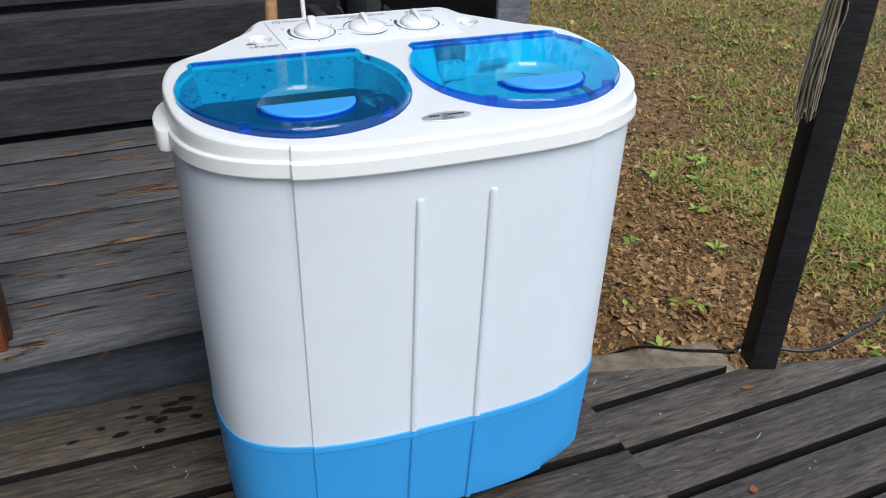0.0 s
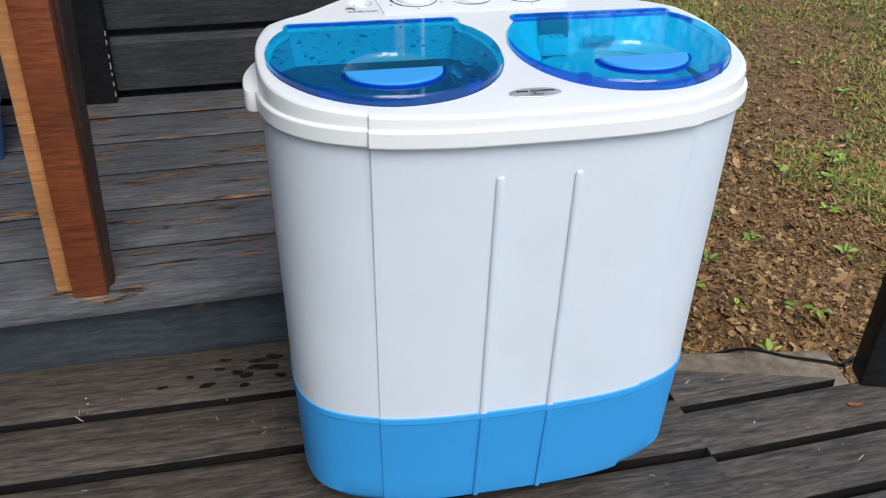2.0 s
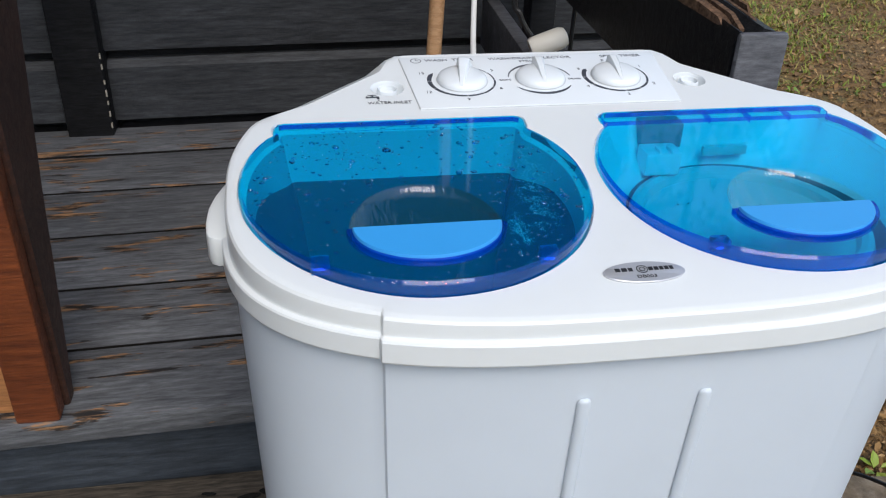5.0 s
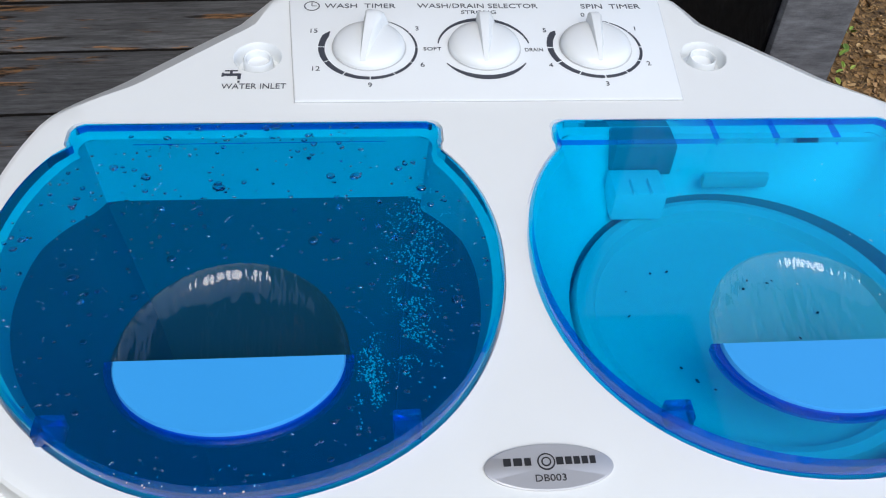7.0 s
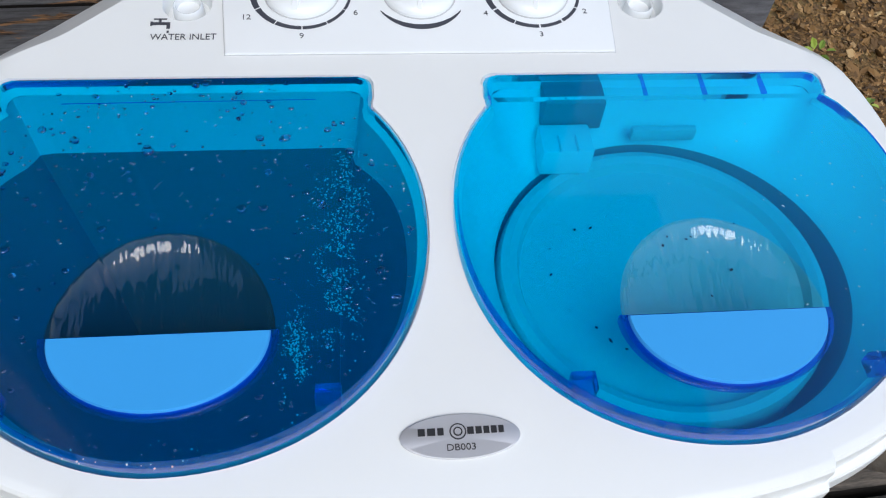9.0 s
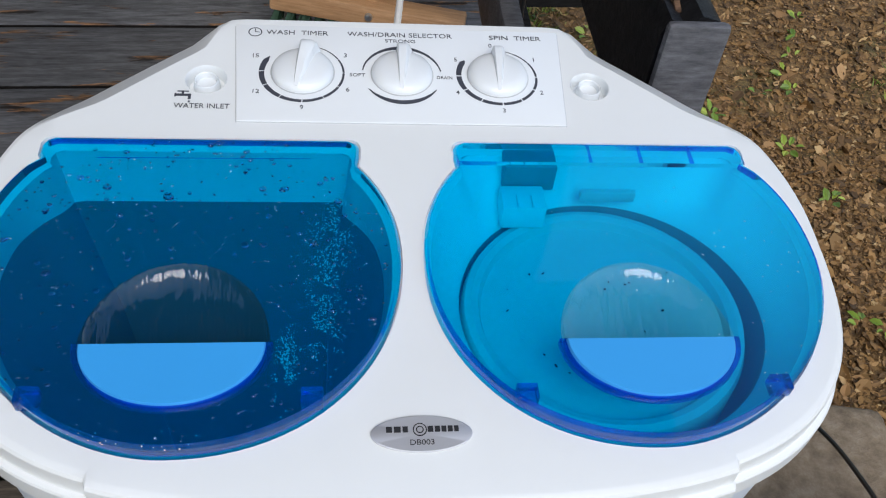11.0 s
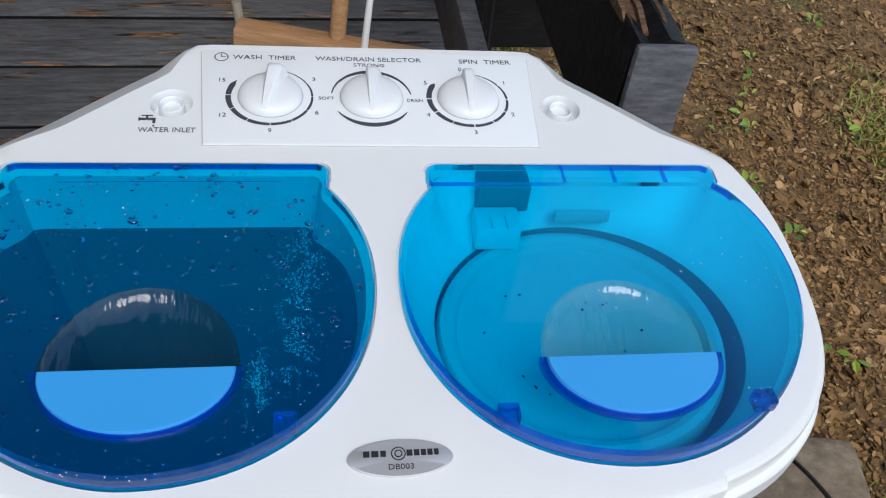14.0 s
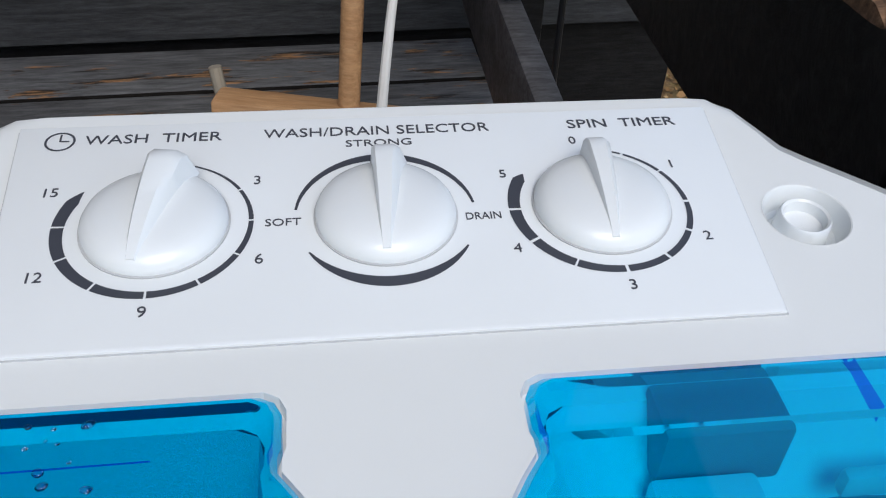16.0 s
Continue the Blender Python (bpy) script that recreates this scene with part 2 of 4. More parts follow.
def hull(inset, z=None, front=0.0036, side=1.0):
    """The machine's outline moved inwards by inset (a number, or one per point). The front between the seams stands proud."""
    pts = []
    for a in ANGLES:
        c, s = math.cos(a), math.sin(a)
        if s < 0:
            e = 2 / 3.1
            x, y = HALF * math.copysign(abs(c) ** e, c), -0.01 - 0.178 * abs(s) ** e
        else:
            x = HALF * c
            rows = (0.1875, 0.1935 - 0.90 * (abs(x) - 0.131), -0.01 + 0.222 * s)
            y = -0.0016 * math.log(sum(math.exp(-r / 0.0016) for r in rows))
        pts.append(Vector((x, y, 0)))
    out = []
    n = len(pts)
    for k, p in enumerate(pts):
        d = (pts[(k + 1) % n] - pts[k - 1]).normalized()
        inward = Vector((-d.y, d.x, 0))
        m = 0.0
        if p.y < -0.02:
            m = min(1, max(0, (SEAM + 0.0010 - abs(p.x)) / 0.0020))
        i = inset[k] if isinstance(inset, (list, tuple)) else inset
        i *= side + (1 - side) * inward.y ** 2
        q = p + inward * (i - front * m)
        out.append(Vector((q.x, q.y, z if z is not None else 0)))
    return out


def lid_outline(side, inset=0.0, n=96):
    """The outline of a lid: round in front, with a straight hinge side. side: -1 wash tub, 1 spin tub."""
    a, cx, cy = 0.1275 - inset, 0.1325, -0.035
    pts = []
    y_tab, y_end = 0.040, 0.0640 - inset
    x_in, x_out = 0.0295 + inset, 0.2360 - inset
    for k in range(n):
        q = math.radians(-90) + 2 * math.pi * k / n
        c, s = math.cos(q), math.sin(q)
        if s < 0:
            b, e = 0.1285 - inset, 2 / (1.87 if c > 0 else 2.15)
        else:
            b, e = 0.1215 - inset, 2 / (2.3 if c > 0 else 2.05)
        x, y = a * math.copysign(abs(c) ** e, c), b * math.copysign(abs(s) ** e, s)
        if cy + y > y_tab:
            continue
        pts.append((cx + x, cy + y))
    # the straight hinge side comes in after the last point on the right
    k = max(range(len(pts)), key=lambda j: (pts[j][0] > cx) * 10 + pts[j][1])
    hinge = [(x_out - 0.002, y_tab + 0.003), (x_out, y_tab + 0.006), (x_out, y_end - 0.006), (x_out - 0.002, y_end - 0.002), (x_out - 0.006, y_end)]
    hinge += [(x_in + 0.006, y_end), (x_in + 0.002, y_end - 0.002), (x_in, y_end - 0.006), (x_in, y_tab + 0.006), (x_in + 0.001, y_tab + 0.003)]
    pts = pts[:k + 1] + hinge + pts[k + 1:]
    return pts if side > 0 else [(-x, y) for x, y in pts[::-1]]


# top housing: rim, shoulders and the plate with two openings
def shoulder(p):
    """How far a point of the outline lies on one of the slanting back shoulders, 0 to 1."""
    def step(v):
        v = min(1.0, max(0.0, v))
        return v * v * (3 - 2 * v)
    return step((abs(p.x) - 0.128) / 0.030) * step((p.y - 0.062) / 0.055)


bm = bmesh.new()
B = [shoulder(p) for p in hull(0.0)]
loops = []
for base, drop, grow, fall in ((0.0060, 0.0, 0.018, 0.0), (0.0044, 0.0003, 0.0175, 0.0010), (0.0018, 0.0013, 0.004, 0.0090), (0.0005, 0.0030, 0.001, 0.0105), (0.0, 0.0060, 0.0, 0.010)):
    lp = hull([base + grow * b - (0.6 * base if p.y > 0.17 and b == 0 else 0.0) for p, b in zip(hull(0.0), B)])
    for p, b in zip(lp, B):
        p.z = top_z(p.y) - drop - fall * b
    loops.append(lp)
for ins, z in ((0.0, 0.5630), (-0.0004, 0.5621), (-0.0034, 0.5612), (-0.0042, 0.5600), (-0.0044, 0.5460), (-0.0038, 0.5446), (0.004, 0.5440)):
    loops.append(hull(ins, z))
vs = rings(bm, loops)
holes = []
for side in (-1, 1):
    holes.append([bm.verts.new((x, y, top_z(y))) for x, y in lid_outline(side, 0.001)])
sockets = [[bm.verts.new((0.137 * s + 0.0142 * math.cos(q), y, top_z(y))) for q in (2 * math.pi * k / 36 for k in range(36)) for y in [0.1195 + 0.0142 * math.sin(q)]] for s in (-1, 1)]
fill(bm, [vs[0]] + holes + sockets)
for side, hole in zip((-1, 1), holes):
    lower = [bm.verts.new((v.co.x, v.co.y, v.co.z - 0.006)) for v in hole]
    inner = [bm.verts.new((x, y, top_z(y) - 0.0065)) for x, y in lid_outline(side, 0.007)]
    for a, b in ((hole, lower), (lower, inner)):
        for k in range(len(a)):
            bm.faces.new((a[k], a[(k + 1) % len(a)], b[(k + 1) % len(a)], b[k]))
top = part("top_housing", bm, WHITE, machine, "glossy white plastic top with a stepped rim", 22)


def taper(z):
    return 0.004 + (0.536 - z) / 0.35 * 0.022 + 0.06 * max(0.0, 0.17 - z)


bm = bmesh.new()
rings(bm, [hull(taper(z), z, 0.0019, side=0.42) for z in (0.5435, 0.40, 0.28, 0.186)])
body = part("body", bm, BODY, machine, "smooth white tapered plastic body", 25)

bm = bmesh.new()
loops = [hull(taper(0.186) + d, z, 0.0019, side=0.42) for d, z in ((0.001, 0.1865), (-0.0025, 0.186), (-0.0025, 0.179), (-0.0006, 0.1775))]
loops += [hull(taper(z), z, 0.0019, side=0.42) for z in (0.12, 0.07, 0.045)] + [hull(taper(0.035) + 0.003, 0.034, side=0.6), hull(taper(0.030) + 0.010, 0.027, side=0.7), hull(taper(0.026) + 0.022, 0.025, side=0.8)]
rings(bm, loops, cap_last=True)
base = part("base", bm, BLUE, machine, "bright blue plastic base", 25)


def surface_y(x, z):
    """y of the proud front at x, z."""
    u = min(1, abs(x) / HALF)
    return -0.01 - 0.178 * (1 - u ** 3.1) ** (1 / 3.1) + taper(z) - 0.0036


for x in (-0.0415, 0.0415):
    for name, z0, z1, r, m, par in (("rib", 0.187, 0.503, 0.0042, BODY, body), ("rib", 0.036, 0.178, 0.0034, BLUE, base)):
        bm = bmesh.new()
        loops = []
        for k in range(17):
            rise = [(0.0, 1.0)]
            if par is body and k == 16:
                rise += [(0.0016, 0.92), (0.0030, 0.72), (0.0038, 0.42)]
            for up, f in rise:
                z = z0 + (z1 - z0) * k / 16 + up
                y = surface_y(x, z)
                loops.append([(x + f * r * 1.1 * math.cos(q), y + 0.0008 - (0.4 + 0.6 * f) * r * 0.75 * math.sin(q), z) for q in (math.pi * j / 8 for j in range(9))])
        rings(bm, loops, True, True)
        part(name, bm, m, par, "", 50)

for x in (-0.16, 0.16):
    for y in (-0.08, 0.10):
        bm = lathe([(0.014, -0.006), (0.016, 0.0), (0.016, 0.030)], 16, True, True)
        bmesh.ops.translate(bm, vec=(x, y, 0.0), verts=bm.verts)
        part("foot", bm, BLACK_RUBBER, machine)

# side grip
GRIP = [(-0.250, -0.050), (-0.275, -0.051), (-0.2800, -0.048), (-0.2825, -0.041), (-0.2835, -0.028), (-0.2825, -0.010), (-0.279, 0.006), (-0.274, 0.020), (-0.268, 0.032), (-0.250, 0.036)]
bm = bmesh.new()
centre = Vector((-0.262, -0.010, 0))
rings(bm, [[(centre.x + (x - centre.x) * f, centre.y + (y - centre.y) * f, z + 0.05 * y) for x, y in GRIP] for f, z in ((0.92, 0.5405), (0.985, 0.5415), (1.0, 0.544), (1.0, 0.562), (0.985, 0.5640), (0.93, 0.5648))], True, True)
part("side_grip", bm, WHITE, machine, "rounded white carrying grip", 50)

# wash tub and spin tub under the lids
def rounded_rect(x0, x1, y0, y1, r, n):
    pts = []
    for cx, cy, a0 in ((x1 - r, y0 + r, -90), (x1 - r, y1 - r, 0), (x0 + r, y1 - r, 90), (x0 + r, y0 + r, 180)):
        for k in range(n):
            q = radians(a0 + 90 * k / (n - 1))
            pts.append((cx + r * math.cos(q), cy + r * math.sin(q)))
    return pts


def resample(pts, n):
    """n points at even steps along a closed line, from its lowest middle."""
    p = np.array(list(pts) + [pts[0]], float)
    d = np.r_[0, np.cumsum(np.hypot(*np.diff(p, axis=0).T))]
    s = np.linspace(0, d[-1], n, endpoint=False)
    q = np.stack([np.interp(s, d, p[:, k]) for k in (0, 1)], 1)
    c = q.mean(0)
    start = int(np.argmin(np.abs(np.arctan2(q[:, 0] - c[0], -(q[:, 1] - c[1])))))
    return [tuple(v) for v in np.roll(q, -start, axis=0)]


N = 96
rim = resample(lid_outline(-1, 0.0068), N)
mouth = resample([(x, y if y < -0.02 else -0.02 + 0.94 * (y + 0.02)) for x, y in lid_outline(-1, 0.0115)], N)


def mouth_z(y):
    """The wash tub's mouth lies lower towards the hinge."""
    return 0.562 - 0.2 * max(0.0, y)


deep = [(-0.123 + (x + 0.123) * 0.95, -0.07 + (y + 0.07) * 0.95) for x, y in mouth]
bm = bmesh.new()
rings(bm, [[(x, y, top_z(y) - 0.0066) for x, y in rim], [(x * 0.2 + u * 0.8, y * 0.2 + v * 0.8, mouth_z(v) + 0.006) for (x, y), (u, v) in zip(rim, mouth)], [(x, y, mouth_z(y)) for x, y in mouth]])
part("tub_collar", bm, COLLAR, machine, "pale sloping plastic collar", 40)
bm = bmesh.new()
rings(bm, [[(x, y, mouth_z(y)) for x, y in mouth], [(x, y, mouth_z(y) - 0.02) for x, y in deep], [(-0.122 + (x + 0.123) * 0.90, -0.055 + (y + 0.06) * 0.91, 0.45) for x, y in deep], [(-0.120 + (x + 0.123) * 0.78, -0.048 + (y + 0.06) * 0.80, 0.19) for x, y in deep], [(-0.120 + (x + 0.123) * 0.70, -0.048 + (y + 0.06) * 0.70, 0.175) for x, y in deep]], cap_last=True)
part("wash_tub", bm, TUB_SHADE, machine, "deep wash tub coloured dark grey for its shade", 40)
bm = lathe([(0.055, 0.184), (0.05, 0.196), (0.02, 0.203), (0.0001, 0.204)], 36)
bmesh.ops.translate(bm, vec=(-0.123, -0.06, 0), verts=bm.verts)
part("pulsator", bm, TUB_SHADE, machine)

rim = resample(lid_outline(1, 0.0068), N)
ledge = resample([(0.130 + 0.103 * math.cos(q), -0.050 + 0.0995 * math.sin(q)) for q in (2 * math.pi * k / N - math.pi / 2 for k in range(N))], N)
well = resample([(0.130 + 0.099 * math.cos(q), -0.050 + 0.0955 * math.sin(q)) for q in (2 * math.pi * k / N - math.pi / 2 for k in range(N))], N)
bm = bmesh.new()
rings(bm, [[(x, y, top_z(y) - 0.0066) for x, y in rim], [(x * 0.35 + u * 0.65, y * 0.35 + v * 0.65, 0.566) for (x, y), (u, v) in zip(rim, ledge)], [(x, y, 0.560) for x, y in ledge],
           [(x, y, 0.553) for x, y in well]])
spin_tub = part("spin_tub", bm, TUB, machine, "white plastic spin tub", 40)
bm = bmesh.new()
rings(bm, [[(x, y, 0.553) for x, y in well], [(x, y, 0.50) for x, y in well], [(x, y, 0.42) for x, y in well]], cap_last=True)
part("spin_well", bm, WELL_SHADE, spin_tub, "well round the spin basket, greyed to stand for its shade", 40)
bm = lathe([(0.0001, 0.5440), (0.066, 0.5440), (0.0725, 0.5455), (0.0745, 0.5515), (0.0785, 0.5535), (0.0825, 0.5520), (0.0845, 0.546), (0.085, 0.515)], 64, squash=1.0)
bmesh.ops.scale(bm, vec=(1.09, 1.075, 1.0), verts=bm.verts)
bmesh.ops.translate(bm, vec=(0.1240, -0.0520, 0.004), verts=bm.verts)
part("basket_cover", bm, COVER, machine, "round white inner cover with a raised ring", 40)
bm = bmesh.new()
box(bm, 0.0665, 0.1025, 0.041, 0.060, 0.572, 0.5935, 0.0015)
part("lid_switch", bm, DARK_PLASTIC, machine, "grey safety switch under the lid")
bm = bmesh.new()
box(bm, 0.0640, 0.0945, 0.018, 0.0405, 0.558, 0.578, 0.002)
for x in (0.074, 0.084):
    box(bm, x, x + 0.0012, 0.0175, 0.029, 0.578, 0.581, 0.0)
part("switch_bracket", bm, TUB, machine, "pale bracket with two ribs")
bm = boxed(0.1215, 0.1615, 0.0375, 0.0425, 0.564, 0.5735, bevel=0.0018)
part("slot", bm, COVER, spin_tub)


# lids
def half_ellipse(cx, cy, a, b, n=28, rise=1):
    return [(cx + a * math.cos(q), cy + rise * b * math.sin(q)) for q in (math.pi * k / n for k in range(n + 1))]


def build_lid(side):
    hx, hy, ha = 0.1335 * side, -0.1010, 0.0515
    bm = bmesh.new()
    up, thick = 0.0085, 0.0022
    outer = lid_outline(side, 0.004)
    edge = lid_outline(side, 0.0022)
    lo = [bm.verts.new((x, y, top_z(y) - 0.004)) for x, y in edge]
    mid = [bm.verts.new((x, y, lid_z(y) - 0.0022)) for x, y in edge]
    hi = [bm.verts.new((x, y, lid_z(y))) for x, y in outer]
    for a, b in ((lo, mid), (mid, hi)):
        for k in range(len(a)):
            bm.faces.new((a[k], a[(k + 1) % len(a)], b[(k + 1) % len(a)], b[k]))
    scoop = half_ellipse(hx, hy, ha, 0.0575)
    hole = [bm.verts.new((x, y, lid_z(y))) for x, y in scoop]
    fill(bm, [hi, hole])
    lid = part("lid", bm, LID, machine, ("clear blue plastic lid wet with droplets" if side < 0 else "clear blue plastic lid"), 30)
    lid.visible_shadow = False
    # deeper coloured wall along the edge
    bm = bmesh.new()
    e2 = lid_outline(side, 0.0046)
    rings(bm, [[(x, y, lid_z(y) - 0.0006) for x, y in e2], [(x, y, top_z(y) - 0.003) for x, y in e2]])
    part("lid_wall", bm, LID_EDGE, lid, "deep blue lid edge", 40).visible_shadow = False
    # crease line and ribs at the hinge
    cx = 0.1225 * side

    def sheet(points):
        bm = bmesh.new()
        bm.faces.new([bm.verts.new(p) for p in points])
        part("hinge_rib", bm, LID_EDGE, lid).visible_shadow = False

    if side > 0:
        x0, x1 = 0.033, 0.234
        sheet([(x0, 0.043, lid_z(0.043) - 0.0004), (x1, 0.043, lid_z(0.043) - 0.0004), (x1, 0.043, lid_z(0.043) - 0.0040), (x0, 0.043, lid_z(0.043) - 0.0040)])
        for x in (0.008, 0.0435, 0.0795):
            sheet([(0.118 + x, 0.0435, lid_z(0.05) - 0.0004), (0.118 + x, 0.0610, lid_z(0.05) - 0.0004), (0.118 + x, 0.0610, lid_z(0.05) - 0.005), (0.118 + x, 0.0435, lid_z(0.05) - 0.007)])
    else:
        x0, x1 = cx - 0.075, cx + 0.060
        sheet([(x0, 0.0415, lid_z(0.043) + 0.0004), (x1, 0.0425, lid_z(0.043) + 0.0004), (x1, 0.0431, lid_z(0.043) + 0.0004), (x0, 0.0423, lid_z(0.043) + 0.0004)])
    for x in (0.0585, 0.205):
        bx = x * side
        by = min((p for p in lid_outline(side, 0.009) if p[1] < -0.06), key=lambda p: abs(p[0] - bx))[1]
        bm = boxed(bx - 0.006, bx + 0.006, by - 0.005, by + 0.005, top_z(by) - 0.001, lid_z(by) - 0.0006, bevel=0.001)
        part("clip", bm, LID, lid)
    # bowl of the finger scoop
    bm = bmesh.new()
    loops = []
    for k in range(8):
        f, d = math.cos(math.pi / 2 * k / 7.5), 0.014 * math.sin(math.pi / 2 * k / 7.5)
        loops.append([bm.verts.new((hx + (x - hx) * f, hy + (y - hy) * f, lid_z(hy + (y - hy) * f) - d)) for x, y in scoop])
    for a, b in zip(loops, loops[1:]):
        for k in range(len(a) - 1):
            bm.faces.new((a[k], a[k + 1], b[k + 1], b[k]))
    part("finger_scoop", bm, SCOOP, lid, "clear hollow finger scoop", 60).visible_shadow = False
    # light blue handle
    bm = bmesh.new()
    half = half_ellipse(hx, hy, ha - 0.002, 0.0375, 32, -1)
    lo2 = [(x, y, lid_z(y) - 0.004) for x, y in half]
    hi2 = [(x, y, lid_z(y) + 0.0030) for x, y in half]
    hi3 = [(hx + (x - hx) * 0.985, hy - 0.0006 + (y - hy) * 0.975, lid_z(y) + 0.0040) for x, y in half]
    rings(bm, [lo2, hi2, hi3], True, True)
    handle = part("handle", bm, HANDLE_BLUE, lid, "light blue half-round handle", 40)
    bm = bmesh.new()
    h0 = half_ellipse(hx, hy + 0.001, ha + 0.0018, 0.0405, 32, -1)
    rings(bm, [[(x, y, lid_z(y) - 0.003) for x, y in h0], [(x, y, lid_z(y) + 0.0018) for x, y in h0], [(x, y, lid_z(y) + 0.0018) for x, y in half]])
    part("handle_edge", bm, LID_EDGE, handle, "deep blue rim round the handle")
    return lid


for side in (-1, 1):
    build_lid(side)

# control panel
py0, py1 = 0.0785, 0.1775
bm = bmesh.new()
pw0, pw1 = 0.1135, 0.1205
quad = [(-pw0, py0), (pw0, py0), (pw1, py1), (-pw1, py1)]
small = [(-pw0 + 0.001, py0 + 0.001), (pw0 - 0.001, py0 + 0.001), (pw1 - 0.001, py1 - 0.0005), (-pw1 + 0.001, py1 - 0.0005)]
rings(bm, [[(x, y, top_z(y) - (0.003 if y < 0.1 else 0.014)) for x, y in quad], [(x, y, top_z(y) + 0.0011) for x, y in quad], [(x, y, top_z(y) + 0.0016) for x, y in small]], cap_last=True)
panel = part("control_panel", bm, WHITE_GLOSS, machine, "flat white control panel with printed scales", 30)
bm = bmesh.new()
gq = [(-pw0 - 0.0005, py0 - 0.0005), (pw0 + 0.0005, py0 - 0.0005), (pw1 + 0.0005, py1 - 0.001), (-pw1 - 0.0005, py1 - 0.001)]
rings(bm, [[(x, y, top_z(y) - 0.002) for x, y in gq], [(x, y, top_z(y) + 0.00035) for x, y in gq]], cap_last=True)
part("panel_gap", bm, GAP, machine)


def on_panel(x, y, up=0.00175):
    return Matrix.Translation((x, y, top_z(y) + up)) @ Matrix.Rotation(math.atan(SLOPE), 4, 'X')


def printed(text, x, y, size, width=None, material=INK, parent=None, up=0.00175, bold=0.0):
    me = lettering(text, size, 1.0, width, bold)
    me.materials.append(material)
    ob = new("lettering", me)
    ob.parent = parent or panel
    ob.matrix_basis = on_panel(x, y, up)
    return ob


def arc(cx, cy, r, a0, a1, w0, w1, wm=None, ticks=(), name="scale_arc"):
    """A printed arc, clockwise degrees from the top, whose width runs from w0 over wm to w1, with fine gaps at the ticks."""
    bm = bmesh.new()
    n = max(8, int(abs(a1 - a0) * 1.5))
    prev = None
    for k in range(n + 1):
        u = k / n
        a = radians(a0 + (a1 - a0) * u)
        w = (w0 + (w1 - w0) * u) if wm is None else (w0 + (wm - w0) * math.sin(math.pi * u))
        d = Vector((math.sin(a), math.cos(a), 0))
        pair = [bm.verts.new(d * (r - w / 2)), bm.verts.new(d * (r + w / 2))]
        near = any(abs(a0 + (a1 - a0) * u - t) < 0.7 for t in ticks)
        if prev and not near:
            bm.faces.new((prev[0], prev[1], pair[1], pair[0]))
        prev = pair
    ob = part(name, bm, INK, panel, "dark grey printed arc", at=on_panel(cx, cy))
    return ob


KY = 0.1265
KX = (-0.0705, 0.0, 0.0695)
bm0 = lathe([(0.0220, 0.0), (0.0220, 0.0018), (0.0217, 0.0028), (0.0206, 0.0045), (0.0186, 0.0059), (0.0152, 0.0070), (0.0105, 0.0078), (0.0055, 0.0082), (0.0001, 0.0083)], 56)


def knob(x, turn, tall=1.0, wide=1.0, name="dial_knob"):
    dial = part(name, bm0.copy(), WHITE_GLOSS, panel, "round white dial with a raised grip", 25, at=on_panel(x, KY) @ Matrix.Rotation(radians(turn), 4, 'Z'))
    bm = bmesh.new()
    loops = []
    for k in range(13):
        u = k / 12
        y = -0.0200 + 0.0405 * u
        w = (0.0014 + 0.0026 * u ** 0.8) * wide
        h = 0.0056 + 0.0078 * tall * math.sin(math.pi / 2 * u) ** 0.8 - (0.0018 if k == 12 else 0.0)
        foot = 0.002 if u < 0.9 else 0.0045
        loops.append([(-w * 1.1, y, foot), (-w * 1.0, y, h - 0.0014), (-w * 0.78, y, h - 0.0003), (w * 0.55, y, h), (w * 1.05, y, h - 0.0016), (w * 1.6, y, foot)])
    rings(bm, loops, True, True)
    part("grip", bm, WHITE_GLOSS, dial, "", 40)
    bm = lathe([(0.0226, 0.0), (0.0226, 0.0005), (0.0220, 0.0005)], 56)
    part("knob_shadow_gap", bm, GAP, dial)


knob(KX[0], -11, 1.2, 1.35)
knob(KX[1], -3, 1.05, 1.1)
knob(KX[2], -3)
arc(KX[0], KY, 0.0288, 18, 295, 0.0006, 0.0042, ticks=(60, 90, 120, 150, 180, 212, 243, 272))
arc(KX[0], KY, 0.0288, 295, 305, 0.0040, 0.0004)
for text, a, r in (("3", 58, 0.0355), ("6", 118, 0.0358), ("9", 180, 0.0352), ("12", 238, 0.0378), ("15", 296, 0.0378)):
    printed(text, KX[0] + r * math.sin(radians(a)), KY + r * math.cos(radians(a)), 0.0058)
arc(KX[1], KY, 0.0284, 3, 82, 0.0034, 0.0008)
arc(KX[1], KY, 0.0284, -82, -3, 0.0008, 0.0034)
arc(KX[1], KY, 0.0284, 122, 238, 0.0006, 0.0006, 0.0040)
arc(KX[2], KY, 0.0284, 8, 300, 0.0007, 0.0042, ticks=(28, 57, 90, 118, 148, 178, 209, 240, 270))
arc(KX[2], KY, 0.0284, 300, 306, 0.0040, 0.0006)
for text, a, r in (("0", -4, 0.0335), ("1", 57, 0.0345), ("2", 118, 0.0345), ("3", 178, 0.0350), ("4", 240, 0.0352), ("5", 300, 0.0342)):
    printed(text, KX[2] + r * math.sin(radians(a)), KY + r * math.cos(radians(a)), 0.0056)
printed("WASH  TIMER", KX[0] - 0.0050, KY + 0.0425, 0.0068, 0.0450)
printed("WASH/DRAIN SELECTOR", KX[1], KY + 0.0427, 0.0068, 0.0780)
printed("STRONG", KX[1], KY + 0.0360, 0.0050, 0.0225)
